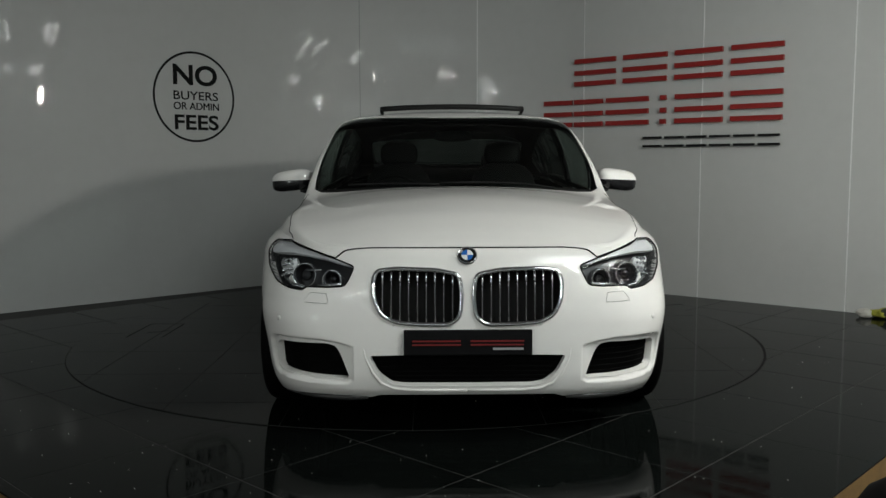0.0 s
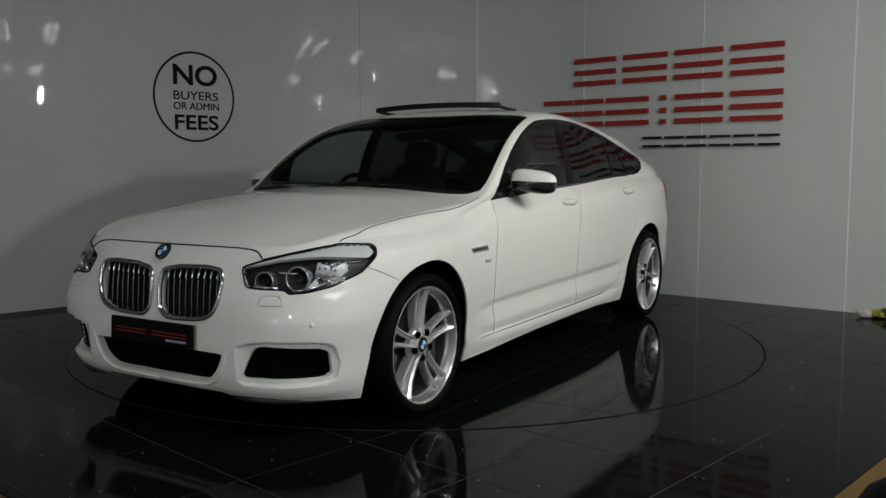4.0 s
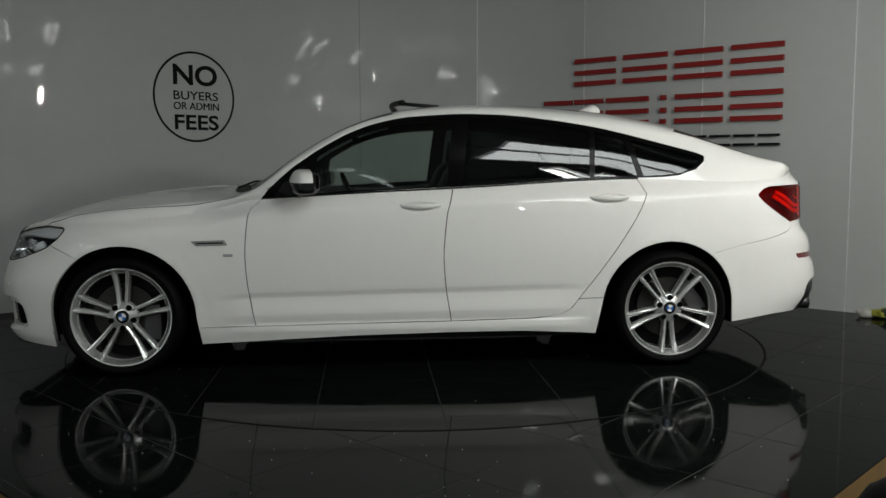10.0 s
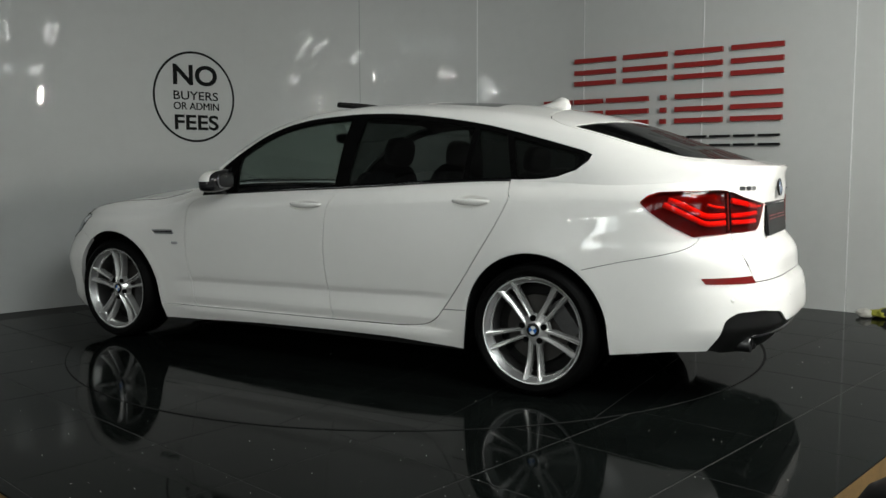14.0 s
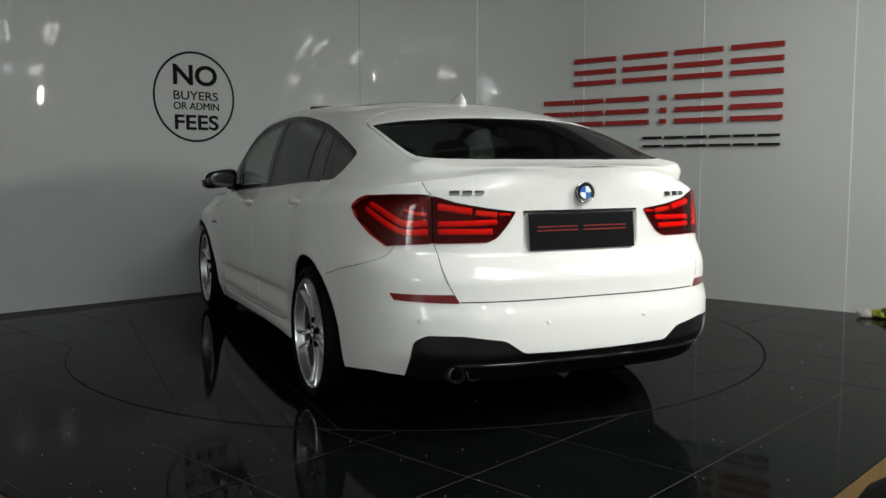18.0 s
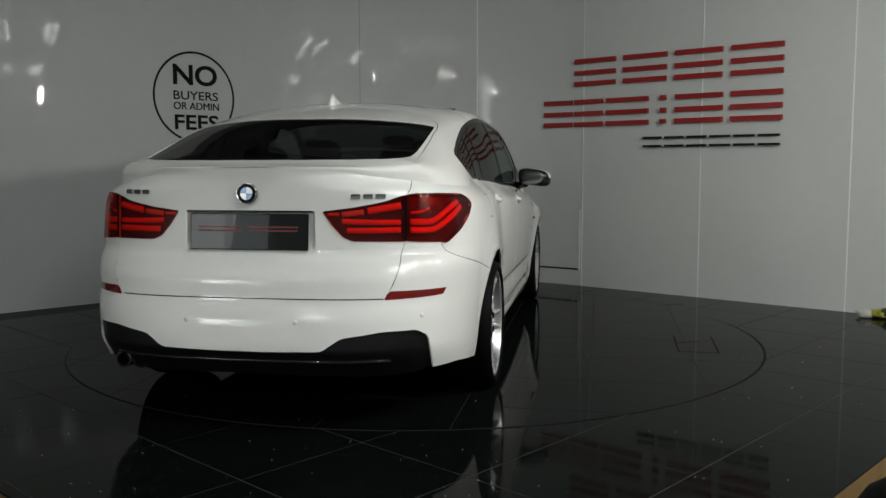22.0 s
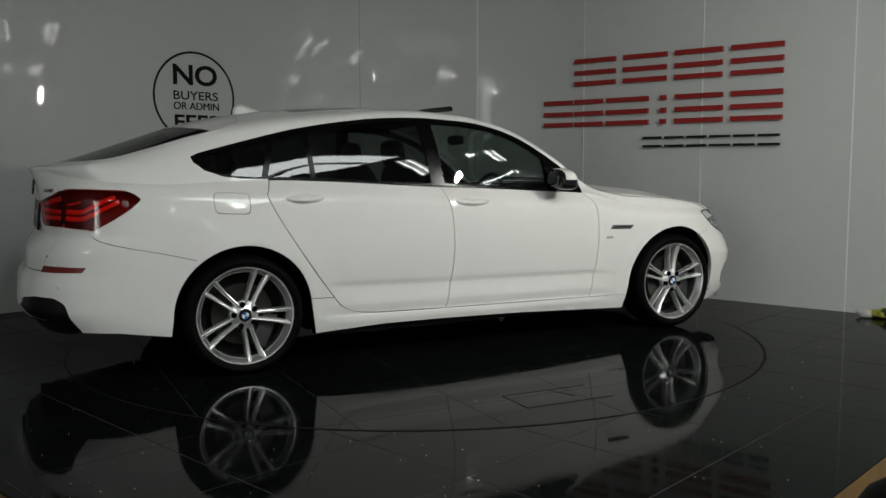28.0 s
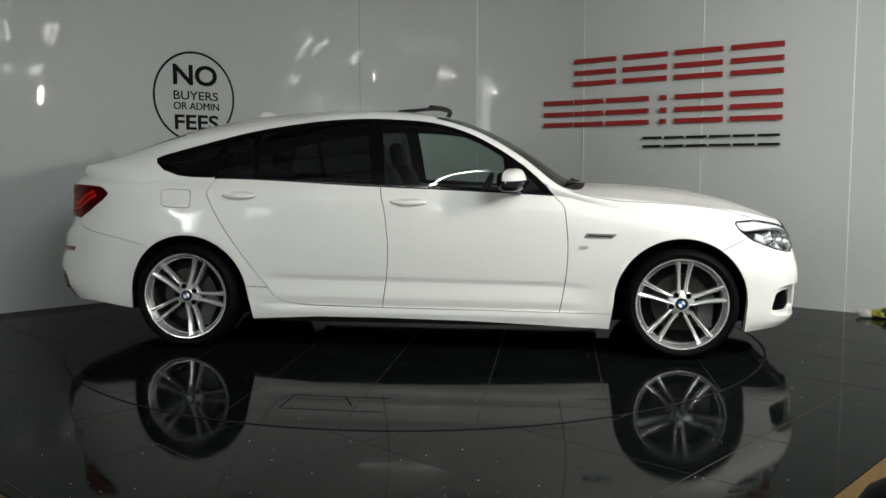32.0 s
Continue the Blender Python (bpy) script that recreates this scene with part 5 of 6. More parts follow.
# kidney grilles, intakes: near-black sheets behind them put the shade of their depth into colour
for sd in (1, -1):
    bm = bmesh.new()
    tube(bm, [on_low(p, 0.003, sd) for p in kidney], 0.0105, True, 8)
    fr = fitted("grille_frame", bm, M_CHROME, "chrome kidney-shaped grille frame")
    o = lower.mesh("grille_recess", ["hole_kidney"], M_GAP_SHADE, fr, "black grille recess", sd, -0.075)
    for i in range(9):
        y = 0.062 + i * 0.0365
        pz = [p[1] for p in kidney if abs(low(*p).y - y) < 0.03]
        hi, lo_ = max(pz), min(pz)
        path = [on_low(F(y, lo_ + 0.01 + (hi - lo_ - 0.02) * j / 6), -0.012 - 0.010 * (1 - j / 6), sd) for j in range(7)]
        bm = bmesh.new()
        tube(bm, path, lambda t: 0.0048, False, 6)
        part("slat", bm, M_BLACKGLOSS, fr, "dark vertical slat", True)
        bm = bmesh.new()
        tube(bm, [p + Vector((0.0045, 0, 0)) for p in path[:6]], 0.0030, False, 6)
        part("slat_edge", bm, M_DARKCHROME, fr, "dark chrome slat edge", True)
        bm = bmesh.new()
        tube(bm, [path[5] + Vector((0.005, 0, -0.012)), path[5] + Vector((0.0065, 0, 0)), path[6] + Vector((0.005, 0, 0))], 0.0042, False, 6)
        part("slat_tip", bm, M_CHROME, fr, "bright slat tip", True)
    o = lower.mesh("fog_recess", ["hole_fog"], M_GAP_SHADE, car, "black side air intake", sd, -0.035)
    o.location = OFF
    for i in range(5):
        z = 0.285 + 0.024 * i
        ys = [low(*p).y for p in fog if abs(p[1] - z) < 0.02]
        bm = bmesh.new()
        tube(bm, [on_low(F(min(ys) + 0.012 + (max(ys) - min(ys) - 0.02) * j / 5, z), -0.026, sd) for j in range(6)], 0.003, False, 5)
        part("mesh_bar", bm, M_GAP_SHADE, o, "", True).matrix_local = Matrix()
o = lower.mesh("intake_recess", ["hole_intake"], M_GAP_SHADE, car, "black lower air intake", 0, -0.04)
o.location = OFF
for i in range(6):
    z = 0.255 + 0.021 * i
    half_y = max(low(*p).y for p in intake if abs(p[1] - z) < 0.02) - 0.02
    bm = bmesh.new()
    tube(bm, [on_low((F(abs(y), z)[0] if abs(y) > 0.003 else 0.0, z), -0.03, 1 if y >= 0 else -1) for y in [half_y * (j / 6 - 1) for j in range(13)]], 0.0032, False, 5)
    part("mesh_bar", bm, M_GAP_SHADE, o, "", True)
# raised white blades beside the intakes, black lip under the bumper
for sd in (1, -1):
    bm = bmesh.new()
    tube(bm, [on_low(p, -0.004, sd) - Vector((0, 0, 0.010)) for p in (F(0.42, 0.190), F(0.5, 0.190), F(0.60, 0.191), F(0.70, 0.190), F(0.79, 0.184))], lambda t: 0.003 + 0.013 * math.sin(math.pi * min(1.0, 0.1 + t)), False, 8)
    fitted("front_lip", bm, M_LIP, "dark lower lip")
    bm = bmesh.new()
    tube(bm, [on_low(F(y, z), 0.0, sd) for y, z in ((0.43, 0.40), (0.425, 0.365), (0.395, 0.30), (0.36, 0.255), (0.31, 0.232), (0.24, 0.224), (0.12, 0.222), (0.0005, 0.222))], lambda t: 0.0015 + 0.0055 * min(1.0, 3 * t), False, 8)
    fitted("intake_blade", bm, M_PAINT, "white blade round the lower intake")
    # parking sensors
    for y, z in ((0.305, 0.508), (0.80, 0.515)):
        p = F(y, z)
        m = Matrix.Translation(on_low(p, 0.0, sd)) @ Vector((low_n(*p).x, low_n(*p).y * sd, low_n(*p).z)).to_track_quat("Z", "X").to_matrix().to_4x4()
        bm = bmesh.new()
        lathe(bm, [(0.0004, 0.0004), (0.0105, 0.0004), (0.0107, -0.002)], 16, m)
        lathe(bm, [(0.0107, -0.0004), (0.0118, 0.0002), (0.0122, -0.002)], 16, m)
        fitted("parking_sensor", bm, M_PAINT, "small round white parking sensor")
    for y, z in ((0.24, 0.515), (0.74, 0.53)):
        p = B(y, z)
        m = Matrix.Translation(on_low(p, 0.0, sd)) @ Vector((low_n(*p).x, low_n(*p).y * sd, low_n(*p).z)).to_track_quat("Z", "X").to_matrix().to_4x4()
        bm = bmesh.new()
        lathe(bm, [(0.0004, 0.0004), (0.0105, 0.0004), (0.0107, -0.002)], 16, m)
        fitted("parking_sensor", bm, M_PAINT, "small round white parking sensor")

# number plates: plain bars
plate = bmesh.new()
box(plate, 0.012, 0.53, 0.105, pose(2.327, 0, 0.434, 0, -4), 0.004)
plate = fitted("number_plate", plate, M_PLATE, "black dealer plate with a dark red bar", False)
for y, w, z, h, mt in ((-0.13, 0.20, 0.440, 0.006, M_PLATERED), (0.12, 0.22, 0.440, 0.006, M_PLATERED), (-0.13, 0.20, 0.425, 0.006, M_PLATERED), (0.12, 0.22, 0.425, 0.006, M_PLATERED), (0.165, 0.125, 0.408, 0.009, M_GREYPRINT)):
    bm = bmesh.new()
    box(bm, 0.002, w, h, pose(2.3345 - (z - 0.434) * 0.07, y, z, 0, -4))
    part("printed_bar", bm, mt, plate)
plate = bmesh.new()
box(plate, 0.012, 0.53, 0.155, pose(-2.530, 0, 0.879, 0, 6), 0.004)
plate = fitted("rear_number_plate", plate, M_PLATE, "black dealer plate with a dark red bar", False)
for y, w in ((0.13, 0.2), (-0.11, 0.22)):
    bm = bmesh.new()
    for z in (0.884, 0.9):
        box(bm, 0.002, w, 0.006, pose(-2.5378 + (z - 0.879) * 0.1, y, z, 0, 6))
    part("printed_bar", bm, M_PLATERED, plate)
# black strip stands in for the shadow under the recess's upper edge
bm = bmesh.new()
tube(bm, [on_low(B(abs(y), 0.966) if abs(y) > 0.004 else (S_END, 0.966), 0.0, 1 if y >= 0 else -1) for y in [0.285 * (j / 10 - 1) for j in range(21)]], 0.0045, False, 8)
fitted("plate_recess_shade", bm, M_BLACKGLOSS, "dark handle strip above the rear plate")
# badges
pb = low(0.0, 0.785)
round_badge("bonnet_badge", (pb.x + 0.002, 0, 0.785), (1, 0, 0.75), 0.041, "round badge with a blue bar")
pr = low(S_END, 1.042)
round_badge("tailgate_badge", (pr.x - 0.012, 0, 1.042), (-1, 0, 0.1), 0.046, "round badge with a blue bar")
for y0, y1, z in ((0.46, 0.605, 1.046), (-0.44, -0.59, 1.030)):
    n = 3
    for i in range(n):
        a = y0 + (y1 - y0) * (i + 0.12) / n
        b = y0 + (y1 - y0) * (i + 0.88) / n
        bm = bmesh.new()
        sd = 1 if y0 > 0 else -1
        tube(bm, [on_low(B(abs(a), z), 0.003, sd), on_low(B(abs(b), z), 0.003, sd)], 0.011, False, 6, 0.4)
        fitted("tailgate_lettering", bm, M_CHROME, "chrome lettering bar", False)
for sd in (1, -1):
    bm = bmesh.new()
    tube(bm, [on_low(D(0.985, 0.671), 0.002, sd), on_low(D(0.935, 0.671), 0.002, sd)], 0.009, False, 6, 0.4)
    fitted("wing_badge", bm, M_GREYPRINT, "small grey wing badge", False)
    bm = bmesh.new()
    tube(bm, [on_low(D(1.125, 0.738), 0.006, sd), on_low(D(0.985, 0.741), 0.006, sd)], 0.0045, False, 6)
    fitted("vent_slot", bm, M_BLACKGLOSS, "dark slot in the side vent")

# headlights
for sd in (1, -1):
    bm = bmesh.new()
    tube(bm, [on_low(p, 0.0, sd) for p in headlight], 0.0034, True, 6)
    fitted("headlight_gasket", bm, M_GAP_SHADE, "thin dark headlight gasket")
    for y, z, r in ((0.705, 0.703, 0.054), (0.575, 0.690, 0.044)):
        p = F(y, z)
        c = on_low(p, -0.03, sd)
        m = Matrix.Translation(c) @ Vector((1.0, 0.25 * sd, 0.06)).to_track_quat("Z", "X").to_matrix().to_4x4()
        bm = bmesh.new()
        lathe(bm, [(r * 0.86, -0.006), (r * 0.88, 0.010), (r * 0.93, 0.015), (r * 0.98, 0.011), (r * 0.98, -0.03)], 36, m)
        ring_ob = fitted("headlight_ring", bm, M_REFLECTOR, "bright light ring")
        bm = bmesh.new()
        lathe(bm, [(r * 0.5, -0.034), (r * 0.66, -0.030), (r * 0.86, -0.006)], 36, m)
        part("reflector_bowl", bm, M_LAMPDARK, ring_ob, "dark reflector bowl", True)
        bm = bmesh.new()
        lathe(bm, [(0.0005, 0.004), (r * 0.25, 0.001), (r * 0.45, -0.012), (r * 0.52, -0.034)], 28, m)
        part("projector_lens", bm, M_BLACKGLOSS, ring_ob, "dark projector lens", True)
    bm = bmesh.new()
    tube(bm, [on_low(p, -0.040, sd) for p in (F(0.755, 0.742), F(0.785, 0.732), F(0.812, 0.720), D(1.99, 0.745))], lambda t: 0.034 - 0.012 * t, False, 10, 0.45)
    fitted("indicator_panel", bm, M_BROW, "silver panel behind the indicator cells")
    for row in range(4):
        for col in range(4):
            y, z = 0.762 + 0.019 * col + 0.003 * row, 0.764 - 0.021 * row - 0.004 * col
            p = F(y, z) if y < 0.80 else F(0.80 + (y - 0.80) * 0.6, z)
            bm = bmesh.new()
            blob(bm, Matrix.Translation(on_low(p, -0.020, sd)), 0.0068, 0.0068, 0.0068, 2.2, 5)
            fitted("indicator_cell", bm, M_REFLECTOR, "bright indicator cell")
    for pts, r in (([F(0.53, 0.672), F(0.58, 0.668), F(0.64, 0.664)], 0.006), ([F(0.625, 0.728), F(0.66, 0.724), F(0.70, 0.722)], 0.004), ([F(0.70, 0.656), F(0.75, 0.662), F(0.80, 0.684)], 0.006)):
        bm = bmesh.new()
        tube(bm, [on_low(p, -0.022, sd) for p in pts], r, False, 8)
        fitted("headlight_trim", bm, M_REFLECTOR, "bright strip inside the headlight")
    bm = bmesh.new()
    a, b, c, d = (on_low(p, e, sd) for p, e in ((F(0.765, 0.700), -0.014), (F(0.748, 0.668), -0.022), (F(0.785, 0.674), -0.022), (F(0.768, 0.68), -0.045)))
    va = [bm.verts.new(v) for v in (a, b, c, d)]
    for tri in ((0, 1, 2), (0, 2, 3), (0, 3, 1), (1, 3, 2)):
        bm.faces.new([va[i] for i in tri])
    bmesh.ops.recalc_face_normals(bm, faces=bm.faces)
    fitted("reflector_wedge", bm, M_WHITE, "bright wedge beside the light ring", False)

# tail lamps: light bars and dark bands
WORDS = {"light_bar": "bright red light bar", "reverse_light": "clear reversing light"}
LAMP_BARS = [("light_bar", M_REDGLOW, 0.0115, [(0.645, 0.919), (0.52, 0.921), (0.405, 0.925)]),
             ("light_bar", M_REDGLOW, 0.0125, [(0.645, 0.887), (0.52, 0.886), (0.425, 0.886)]),
             ("light_bar", M_REDGLOW, 0.0145, [(0.645, 0.990), (0.58, 0.979), (0.512, 0.968)]),
             ("reverse_light", M_WHITEENAMEL, 0.0115, [(0.497, 0.964), (0.405, 0.954)]),
             ("light_bar", M_REDGLOW, 0.006, [(0.395, 0.955), (0.345, 0.955)])]
OUTER_BARS = [("light_bar", M_REDGLOW, 0.0135, [B(0.682, 0.921), B(0.73, 0.919), B(0.768, 0.922), D(-2.295, 0.950), D(-2.235, 0.982), D(-2.19, 0.998)]),
              ("light_bar", M_REDGLOW, 0.0135, [B(0.682, 0.886), B(0.73, 0.883), B(0.772, 0.886), D(-2.30, 0.908), D(-2.235, 0.944), D(-2.17, 0.976)]),
              ("light_bar", M_REDGLOW, 0.006, [B(0.684, 0.958), B(0.72, 0.962), B(0.755, 0.975)])]
for sd in (1, -1):
    for nm, mat, r, pts in [(n, m, r, [B(*p) for p in pts]) for n, m, r, pts in LAMP_BARS] + OUTER_BARS:
        bm = bmesh.new()
        tube(bm, [on_low(p, -0.006, sd) for p in smooth_line(pts, 5)], r, False, 8, 0.5)
        fitted(nm, bm, mat, WORDS[nm])
    for p in (B(0.69, 0.958), B(0.735, 0.972), B(0.76, 0.96)):
        bm = bmesh.new()
        blob(bm, Matrix.Translation(on_low(p, -0.008, sd)), 0.004, 0.008, 0.004, 2.2, 5)
        fitted("lamp_cell", bm, M_REFLECTOR, "small bright lamp cell")

for sd in (1, -1):
    bm = bmesh.new()
    tube(bm, [on_low(B(0.6632, 0.84 + 0.193 * j / 10), 0.004, sd) for j in range(11)], 0.0034, False, 6)
    fitted("lamp_gap", bm, M_GAP_SHADE, "dark joint between the tail lamp halves")
    bm = bmesh.new()
    tube(bm, [Vector((up(x, 0.006).x, up(x, 0.006).y * sd + 0.001 * sd, up(x, 0.006).z)) for x in [0.78 - 0.05 * j for j in range(44)]], 0.0052, False, 6)
    fitted("window_trim", bm, M_BLACKGLOSS, "black trim strip under the side windows")

# door mirrors, handles, exhausts
for sd in (1, -1):
    mirror = new("door_mirror")
    mirror.parent = car
    mirror["label"] = "white door mirror with a gloss black base"
    mirror.location = OFF
    at = pose(0.535, sd * 0.988, 1.068, 0, 0, sd * 10)

    def shell_blob(k):
        """The mirror's housing: lower towards its outer end, blunt at the back and rounded in front."""
        bm = bmesh.new()
        blob(bm, Matrix(), 0.080 * k, 0.122 * k, 0.067 * k, 3.4, 16)
        for v in bm.verts:
            o = v.co.y * sd / 0.122
            v.co.z -= 0.016 * o
            v.co.x *= 1.0 - 0.22 * max(0.0, o) - (0.25 * max(0.0, v.co.z / 0.068) if v.co.x > 0 else 0.0)
            if v.co.z < -0.03:
                v.co.z = -0.03 + (v.co.z + 0.03) * 0.85
        return bm
    bm = shell_blob(1.0)
    cut = lambda co, no: bmesh.ops.bisect_plane(bm, geom=bm.verts[:] + bm.edges[:] + bm.faces[:], plane_co=co, plane_no=no, clear_inner=True)
    cut((0, 0, 0.004), (0, 0.04 * sd, 1))
    cut((-0.035, 0, 0), (1, 0, 0))
    bmesh.ops.transform(bm, matrix=at, verts=bm.verts)
    part("mirror_cap", bm, M_PAINT, mirror, "white mirror cap", True)
    bm = shell_blob(0.982)
    bmesh.ops.transform(bm, matrix=at, verts=bm.verts)
    part("mirror_base", bm, M_BLACKGLOSS, mirror, "gloss black mirror housing", True)
    bm = bmesh.new()
    tube(bm, [Vector((0.555, sd * 0.93, 1.028)), Vector((0.570, sd * 0.88, 1.014)), Vector((0.585, sd * 0.835, 1.000))], 0.028, False, 10, 0.55)
    part("mirror_arm", bm, M_BLACKGLOSS, mirror, "black mirror arm", True)
    bm = bmesh.new()
    blob(bm, at @ pose(-0.073, 0.0, 0.002), 0.006, 0.084, 0.046, 3.0)
    part("mirror_glass", bm, M_DARKCHROME, mirror, "dark mirror glass", True)
    for x0, x1, z in ((0.016, -0.217, 0.938), (-1.067, -1.291, 0.976)):
        bm = bmesh.new()
        line = []
        for i in range(13):
            t = i / 12
            c = low(*D(x0 + (x1 - x0) * t, z - 0.006 * math.sin(math.pi * t)))
            line.append(Vector((c.x, sd * (c.y - 0.006 + 0.020 * math.sin(math.pi * t) ** 0.6), c.z)))
        tube(bm, line, lambda t: 0.007 + 0.0100 * math.sin(math.pi * t) ** 0.8, False, 10, 0.65)
        fitted("door_handle", bm, M_PAINT, "white door handle over a shallow cup")
for y in (0.604, 0.523):
    bm = bmesh.new()
    lathe(bm, [(0.030, 0.06), (0.037, 0.06), (0.038, 0.05), (0.036, -0.1), (0.031, -0.1), (0.030, 0.06)], 28, pose(-2.475, y, 0.305, 0, -90))
    fitted("exhaust_pipe", bm, M_PIPE, "round exhaust pipe")

bm = bmesh.new()
tube(bm, [on_low(B(abs(y), 0.338) if abs(y) > 0.004 else (S_END, 0.338), -0.010, 1 if y >= 0 else -1) for y in [0.62 * (j / 14 - 1) for j in range(29)]], 0.009, False, 8)
fitted("diffuser_rib", bm, M_BLACKGLOSS, "gloss black rib along the diffuser")

# roof: wind deflector, aerial, sunroof frame
bm = bmesh.new()
tube(bm, [Vector((0.03 - 0.16 * (y / 0.48) ** 2 * 0.35, y, 1.535 + 0.012 * (1 - (y / 0.48) ** 2))) for y in [0.475 * (j / 8 - 1) for j in range(17)]], 0.0175, False, 8)
defl = fitted("wind_deflector", bm, M_BLACKPLASTIC, "raised black wind deflector of the sunroof")
for sd in (1, -1):
    bm = bmesh.new()
    tube(bm, [Vector((-0.01, sd * 0.47, 1.53)), Vector((-0.12, sd * 0.475, 1.52)), Vector((-0.24, sd * 0.475, 1.512))], 0.011, False, 8)
    part("deflector_arm", bm, M_BLACKPLASTIC, defl, "", True)
bm = bmesh.new()
rows = []
for i in range(9):
    t = i / 8
    x = -1.16 - 0.20 * t
    zt = mid_z(x) - 0.004
    h = 0.062 * min(1.0, (t / 0.72)) ** 1.5 * (1.0 if t < 0.9 else 0.82)
    w = 0.032 * math.sin(math.pi * (0.12 + 0.72 * t)) ** 0.7
    rows.append([bm.verts.new((x, -w, zt)), bm.verts.new((x, -w * 0.45, zt + h * 0.6)), bm.verts.new((x + 0.01 * t, 0, zt + h + 0.004)), bm.verts.new((x, w * 0.45, zt + h * 0.6)), bm.verts.new((x, w, zt))])
for a, b in zip(rows, rows[1:]):
    for j in range(4):
        bm.faces.new((a[j], a[j + 1], b[j + 1], b[j]))
bm.faces.new(rows[-1])
bmesh.ops.recalc_face_normals(bm, faces=bm.faces)
fitted("roof_aerial", bm, M_PAINT, "white shark-fin aerial")
bm = bmesh.new()
half_edge = []
for i in range(22):
    y = 0.02 * i
    ss = F(y, 0.80)[0] if i else 0.0
    half_edge.append(on_low((ss, top_s(ss) - 0.002), 0.0005))
half_edge += [on_low(F(y, z), 0.0005) for y, z in smooth_line([(0.45, 0.810), (0.49, 0.806), (0.52, 0.797), (0.552, 0.771)], 3)]
half_edge += [on_low((p[0], min(p[1], top_s(p[0]) - 0.004)), 0.001) for p in (F(0.60, 0.783), F(0.652, 0.797), F(0.70, 0.810), F(0.755, 0.824))]
tube(bm, [Vector((p.x, -p.y, p.z)) for p in half_edge[:0:-1]] + half_edge, 0.0034, False, 6)
fitted("bonnet_seal", bm, M_GAP_SHADE, "dark seal along the front edge of the bonnet")
# dark shut line beside the bonnet
for sd in (1, -1):
    bm = bmesh.new()
    line = [p for p in dense(hood_side, 0.03) if p[1] > 0.01]
    tube(bm, [Vector((up(*p).x, up(*p).y * sd, up(*p).z - 0.0012)) for p in line], 0.0026, False, 6)
    fitted("bonnet_shut_line", bm, M_GAP_SHADE, "dark shut line beside the bonnet")
# wipers
for pts in ([(0.95, 0.55), (0.90, 0.3), (0.915, -0.1)], [(0.95, -0.1), (0.89, -0.4), (0.86, -0.62)]):
    bm = bmesh.new()
    tube(bm, [up(chart_x(x), w_of_y(x, abs(y))) * 1.0 + Vector((0.0, 0, 0.009)) if y >= 0 else Vector((up(chart_x(x), w_of_y(x, -y)).x, y, up(chart_x(x), w_of_y(x, -y)).z + 0.009)) for x, y in smooth_line(pts, 4)], 0.006, False, 6)
    fitted("wiper", bm, M_BLACKPLASTIC, "black wiper arm")

# cabin
for y in (0.37, -0.37):
    seat = new("front_seat")
    seat.parent = car
    seat["label"] = "black leather front seat"
    seat.location = OFF
    for nm, m, s in (("cushion", pose(0.05, y, 0.55), (0.27, 0.25, 0.11)), ("backrest", pose(-0.28, y, 0.86, 0, -18), (0.09, 0.24, 0.33)), ("headrest", pose(-0.40, y, 1.24, 0, -10), (0.05, 0.13, 0.09))):
        bm = bmesh.new()
        blob(bm, m, *s, 3.2)
        part(nm, bm, M_SEAT, seat, "", True)
bench = new("rear_seat")
bench.parent = car
bench["label"] = "black leather rear bench"
bench.location = OFF
for nm, m, s in (("cushion", pose(-0.85, 0, 0.55), (0.27, 0.66, 0.11)), ("backrest", pose(-1.2, 0, 0.84, 0, -22), (0.09, 0.64, 0.31))):
    bm = bmesh.new()
    blob(bm, m, *s, 4)
    part(nm, bm, M_SEAT, bench, "", True)
for y in (0.4, -0.4):
    bm = bmesh.new()
    blob(bm, pose(-1.33, y, 1.19, 0, -12), 0.05, 0.13, 0.075, 3)
    part("headrest", bm, M_SEAT, bench, "", True)
bm = bmesh.new()
blob(bm, pose(0.66, 0, 0.86), 0.30, 0.74, 0.13, 4)
blob(bm, pose(0.42, -0.37, 0.96), 0.14, 0.2, 0.06, 3)
fitted("dashboard", bm, M_LINING, "black dashboard")
bm = bmesh.new()
tube(bm, [Vector((0.30 + 0.07 * math.sin(a), -0.37 + 0.185 * math.cos(a), 0.93 + 0.17 * math.sin(a))) for a in [2 * math.pi * i / 32 for i in range(32)]], 0.015, True, 8)
wheel_ring = fitted("steering_wheel", bm, M_SEAT, "black steering wheel")
bm = bmesh.new()
blob(bm, pose(0.31, -0.37, 0.92, 0, 22), 0.03, 0.075, 0.06, 3)
part("steering_hub", bm, M_SEAT, wheel_ring, "", True)
bm = bmesh.new()
blob(bm, pose(0.27, 0.0, 1.345), 0.02, 0.12, 0.036, 3)
fitted("rear_view_mirror", bm, M_LINING, "black rear-view mirror")
bm = bmesh.new()
box(bm, 2.4, 1.5, 0.04, pose(-0.3, 0, 0.40))
fitted("cabin_floor", bm, M_LINING, "dark cabin floor", False)

# ---- floor tiles ----
TILE = 0.6
bed = [(x, y) for x, y in platform_hull]
circle = [(DISC_R * math.cos(2 * math.pi * i / 96), DISC_R * math.sin(2 * math.pi * i / 96)) for i in range(96)]


def tile_piece(name, poly, z0, z1, parent):
    bm = bmesh.new()
    prism(bm, poly, z0, z1)
    return part(name, bm, M_TILE, parent)


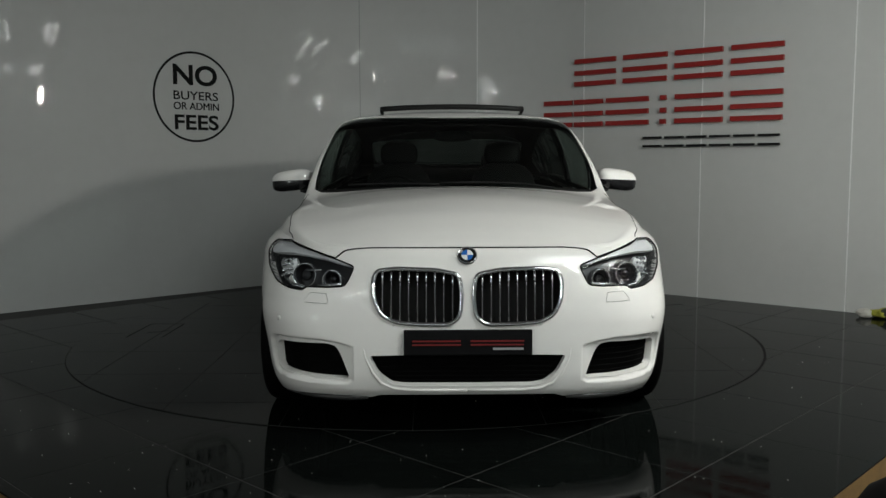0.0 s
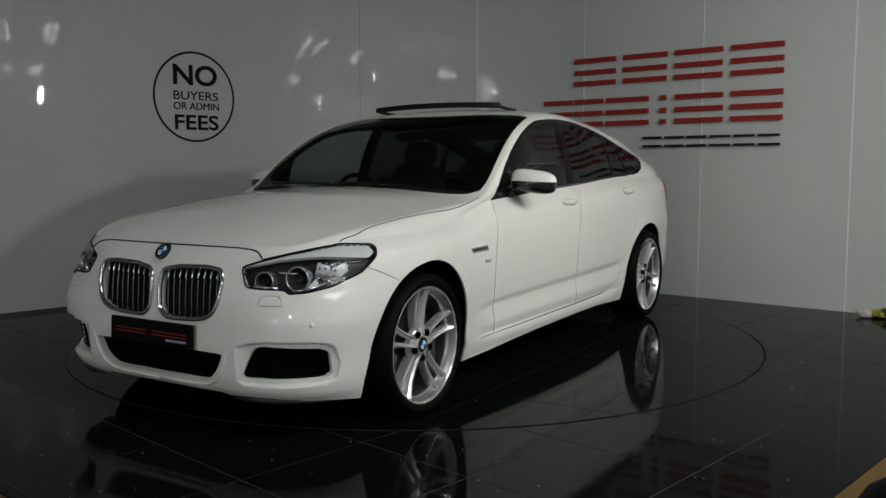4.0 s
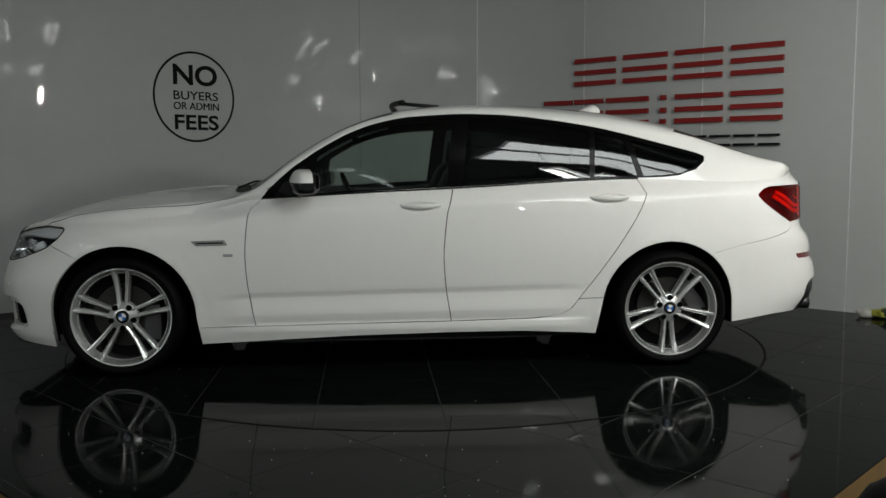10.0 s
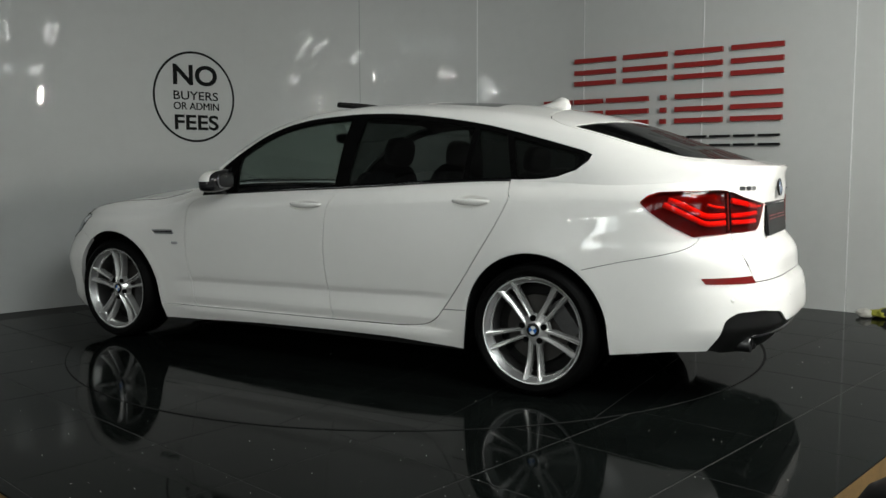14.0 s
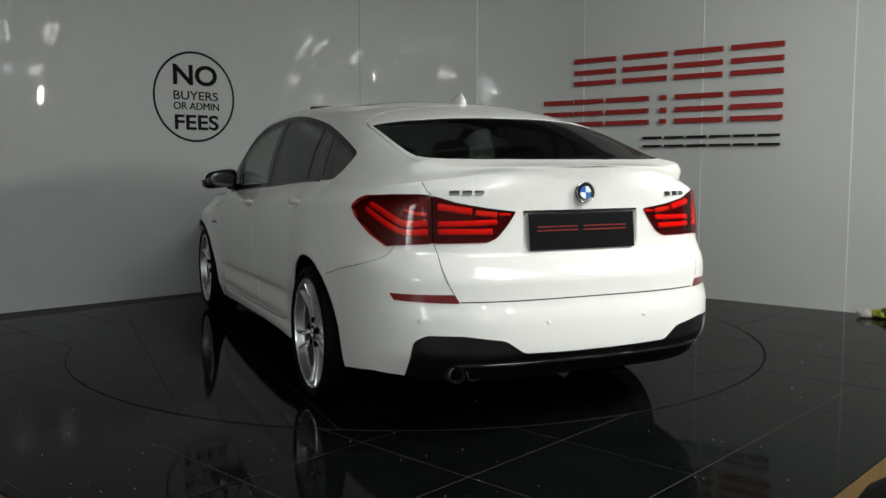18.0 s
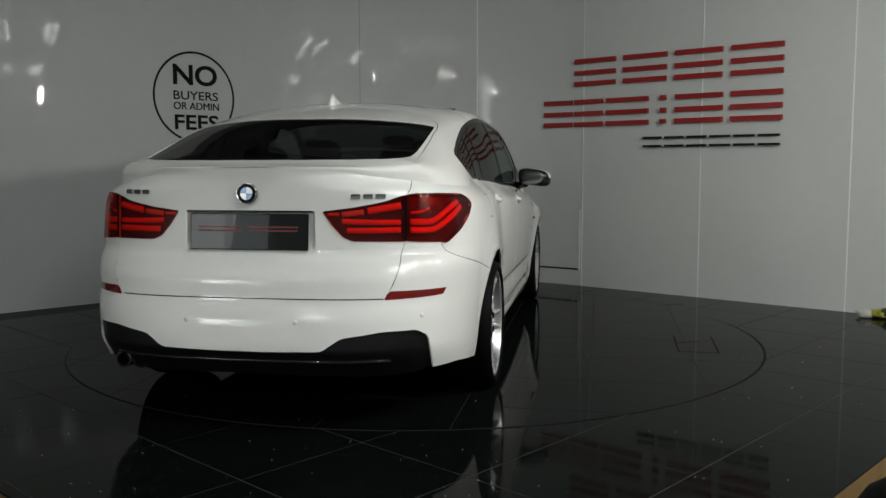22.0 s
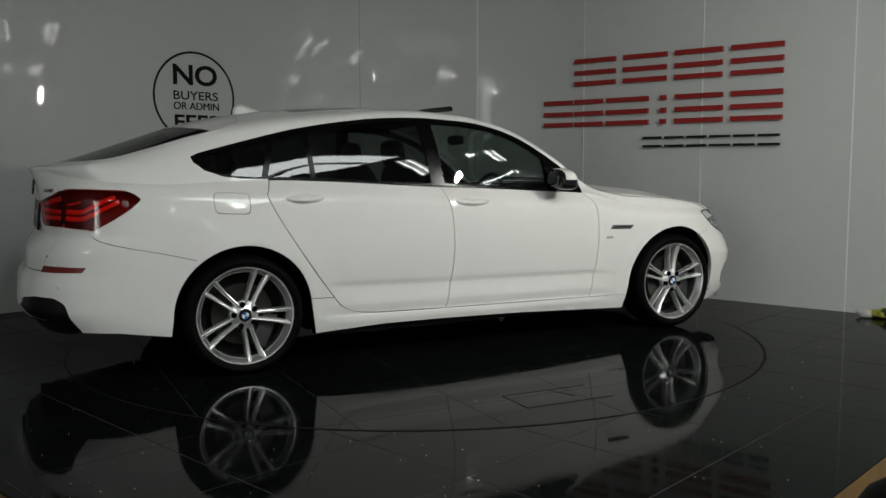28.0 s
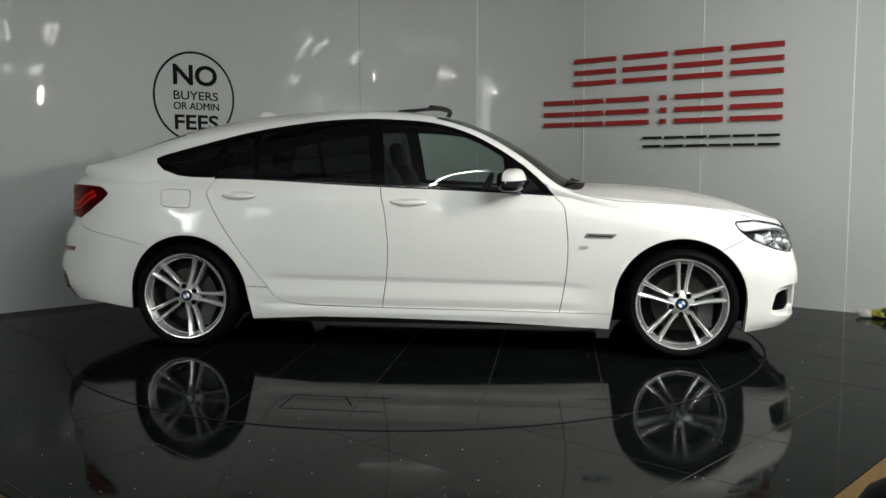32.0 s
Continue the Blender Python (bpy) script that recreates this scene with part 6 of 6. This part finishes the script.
R2 = math.sqrt(0.5)
for i in range(-9, 9):
    for j in range(-9, 9):
        u0, v0 = -2.74 + 0.6 * i, -2.48 + 0.6 * j
        sq = []
        for du, dv in ((0, 0), (1, 0), (1, 1), (0, 1)):
            u, v = u0 + 0.003 + du * (TILE - 0.006), v0 + 0.003 + dv * (TILE - 0.006)
            sq.append(((v - u) * R2, (v + u) * R2))
        if polygon_area(sq) < 0:
            sq = sq[::-1]
        if all(math.hypot(x, y) < DISC_R - 0.08 for x, y in sq):
            continue
        p = clip_convex(sq, bed)
        if len(p) > 2 and abs(polygon_area(p)) > 0.004:
            tile_piece("floor_tile", p, TILE_Z - 0.009, TILE_Z, platform)
bm = bmesh.new()
prism(bm, circle, DISC_Z - 0.008, DISC_Z - 0.0012)
part("disc_base", bm, material("dark_tile_grout", (0.016, 0.016, 0.0155), 0.8, vary=0.2, scale=8), turntable, "dark grey joints of the turntable")
inner_circle = [(x * 0.9995, y * 0.9995) for x, y in circle]
for i in range(-4, 4):
    for j in range(-4, 4):
        x0, y0 = i * TILE + 0.002, j * TILE + 0.002
        p = clip_convex([(x0, y0), (x0 + TILE - 0.004, y0), (x0 + TILE - 0.004, y0 + TILE - 0.004), (x0, y0 + TILE - 0.004)], inner_circle)
        if len(p) > 2 and polygon_area(p) > 0.004:
            tile_piece("turntable_tile", p, DISC_Z - 0.007, DISC_Z, turntable)

# hatch cut into the turntable tiles, and a chipped joint beside it
for (ax, ay), (bx, by), own, z in (((0.14, -1.745), (-0.36, -1.735), turntable, DISC_Z), ((-0.36, -1.735), (-0.366, -1.976), turntable, DISC_Z), ((-0.366, -1.976), (0.141, -1.989), turntable, DISC_Z),
                                   ((-0.09, -1.752), (-0.028, -1.897), turntable, DISC_Z), ((2.02, 1.08), (2.22, 1.145), platform, TILE_Z)):
    length = math.hypot(bx - ax, by - ay)
    bm = bmesh.new()
    box(bm, length, 0.007, 0.0016, pose((ax + bx) / 2, (ay + by) / 2, z, 0, 0, math.degrees(math.atan2(by - ay, bx - ax))))
    part("cut_line", bm, M_GAP_SHADE, own, "dark cut in the tile")


# ---- loose things ----
def crumpled(bm, at, r, flat, seed):
    vs = bmesh.ops.create_icosphere(bm, subdivisions=3, radius=r)["verts"]
    for v in vs:
        n = noise.noise(v.co * 14 + Vector((seed, 0, 0))) * 0.45 + noise.noise(v.co * 34 + Vector((0, seed, 0))) * 0.2
        v.co = v.co * (1 + n)
        v.co.z = max(-r * flat, v.co.z * flat)
    zmin = min(v.co.z for v in vs)
    bmesh.ops.translate(bm, vec=(at[0], at[1], at[2] - zmin), verts=vs)


cloth = tagged(new("cleaning_cloth"), "crumpled pale and yellow cleaning cloth at the foot of the wall", "cloth")
for nm, at, r, flat, mat in (("pale_fold", (3.42, 0.47, 0), 0.06, 0.5, material("pale_cloth", (0.45, 0.44, 0.40), 0.9, vary=0.2, scale=9)),
                             ("yellow_fold", (3.54, 0.44, 0), 0.08, 0.45, material("yellow_green_cloth", (0.26, 0.26, 0.03), 0.9, vary=0.25, scale=9)),
                             ("dark_fold", (3.58, 0.38, 0), 0.07, 0.6, material("dark_cloth", (0.03, 0.035, 0.03), 0.9, vary=0.25, scale=9))):
    bm = bmesh.new()
    crumpled(bm, (at[0], at[1], TILE_Z), r, flat, r * 90)
    part(nm, bm, mat, cloth, "", True)
M_CASE = material("black_case_plastic", (0.004, 0.004, 0.004), 0.5, spec=0.1, vary=0.2)
case = tagged(new("equipment_case"), "black rounded equipment case standing beside the platform", "case")
case.location = (1.56, -3.43, HALL_Z)
bm = bmesh.new()
blob(bm, pose(0, 0, 0.255), 0.21, 0.17, 0.255, 2.6, 12)
part("shell", bm, M_CASE, case, "", True)
bm = bmesh.new()
tube(bm, [Vector((-0.07, 0, 0.49)), Vector((-0.05, 0, 0.505)), Vector((0.05, 0, 0.505)), Vector((0.07, 0, 0.49))], 0.012, False, 8)
part("grip", bm, M_CASE, case, "", True)
# dust specks on the polished tiles
rng = random.Random(7)
bm = bmesh.new()
for i in range(230):
    x, y = rng.uniform(-2.6, 2.9), rng.uniform(-3.05, -0.6)
    if math.hypot(x, y) < DISC_R + 0.03 or y < -3.1 or x - y > 4.4 or -x - y > 4.3:
        if rng.random() < 0.75 or y < -3.1 or x - y > 4.4 or -x - y > 4.3:
            continue
    r = rng.uniform(0.0008, 0.0024)
    bmesh.ops.create_icosphere(bm, subdivisions=1, radius=r, matrix=pose(x, y, r * 0.7))
tagged(mesh_ob("dust", bm, material("pale_dust", (0.5, 0.5, 0.48), 0.9, vary=0.1)), "fine pale dust specks scattered on the black tiles", "dust", kind="stuff")


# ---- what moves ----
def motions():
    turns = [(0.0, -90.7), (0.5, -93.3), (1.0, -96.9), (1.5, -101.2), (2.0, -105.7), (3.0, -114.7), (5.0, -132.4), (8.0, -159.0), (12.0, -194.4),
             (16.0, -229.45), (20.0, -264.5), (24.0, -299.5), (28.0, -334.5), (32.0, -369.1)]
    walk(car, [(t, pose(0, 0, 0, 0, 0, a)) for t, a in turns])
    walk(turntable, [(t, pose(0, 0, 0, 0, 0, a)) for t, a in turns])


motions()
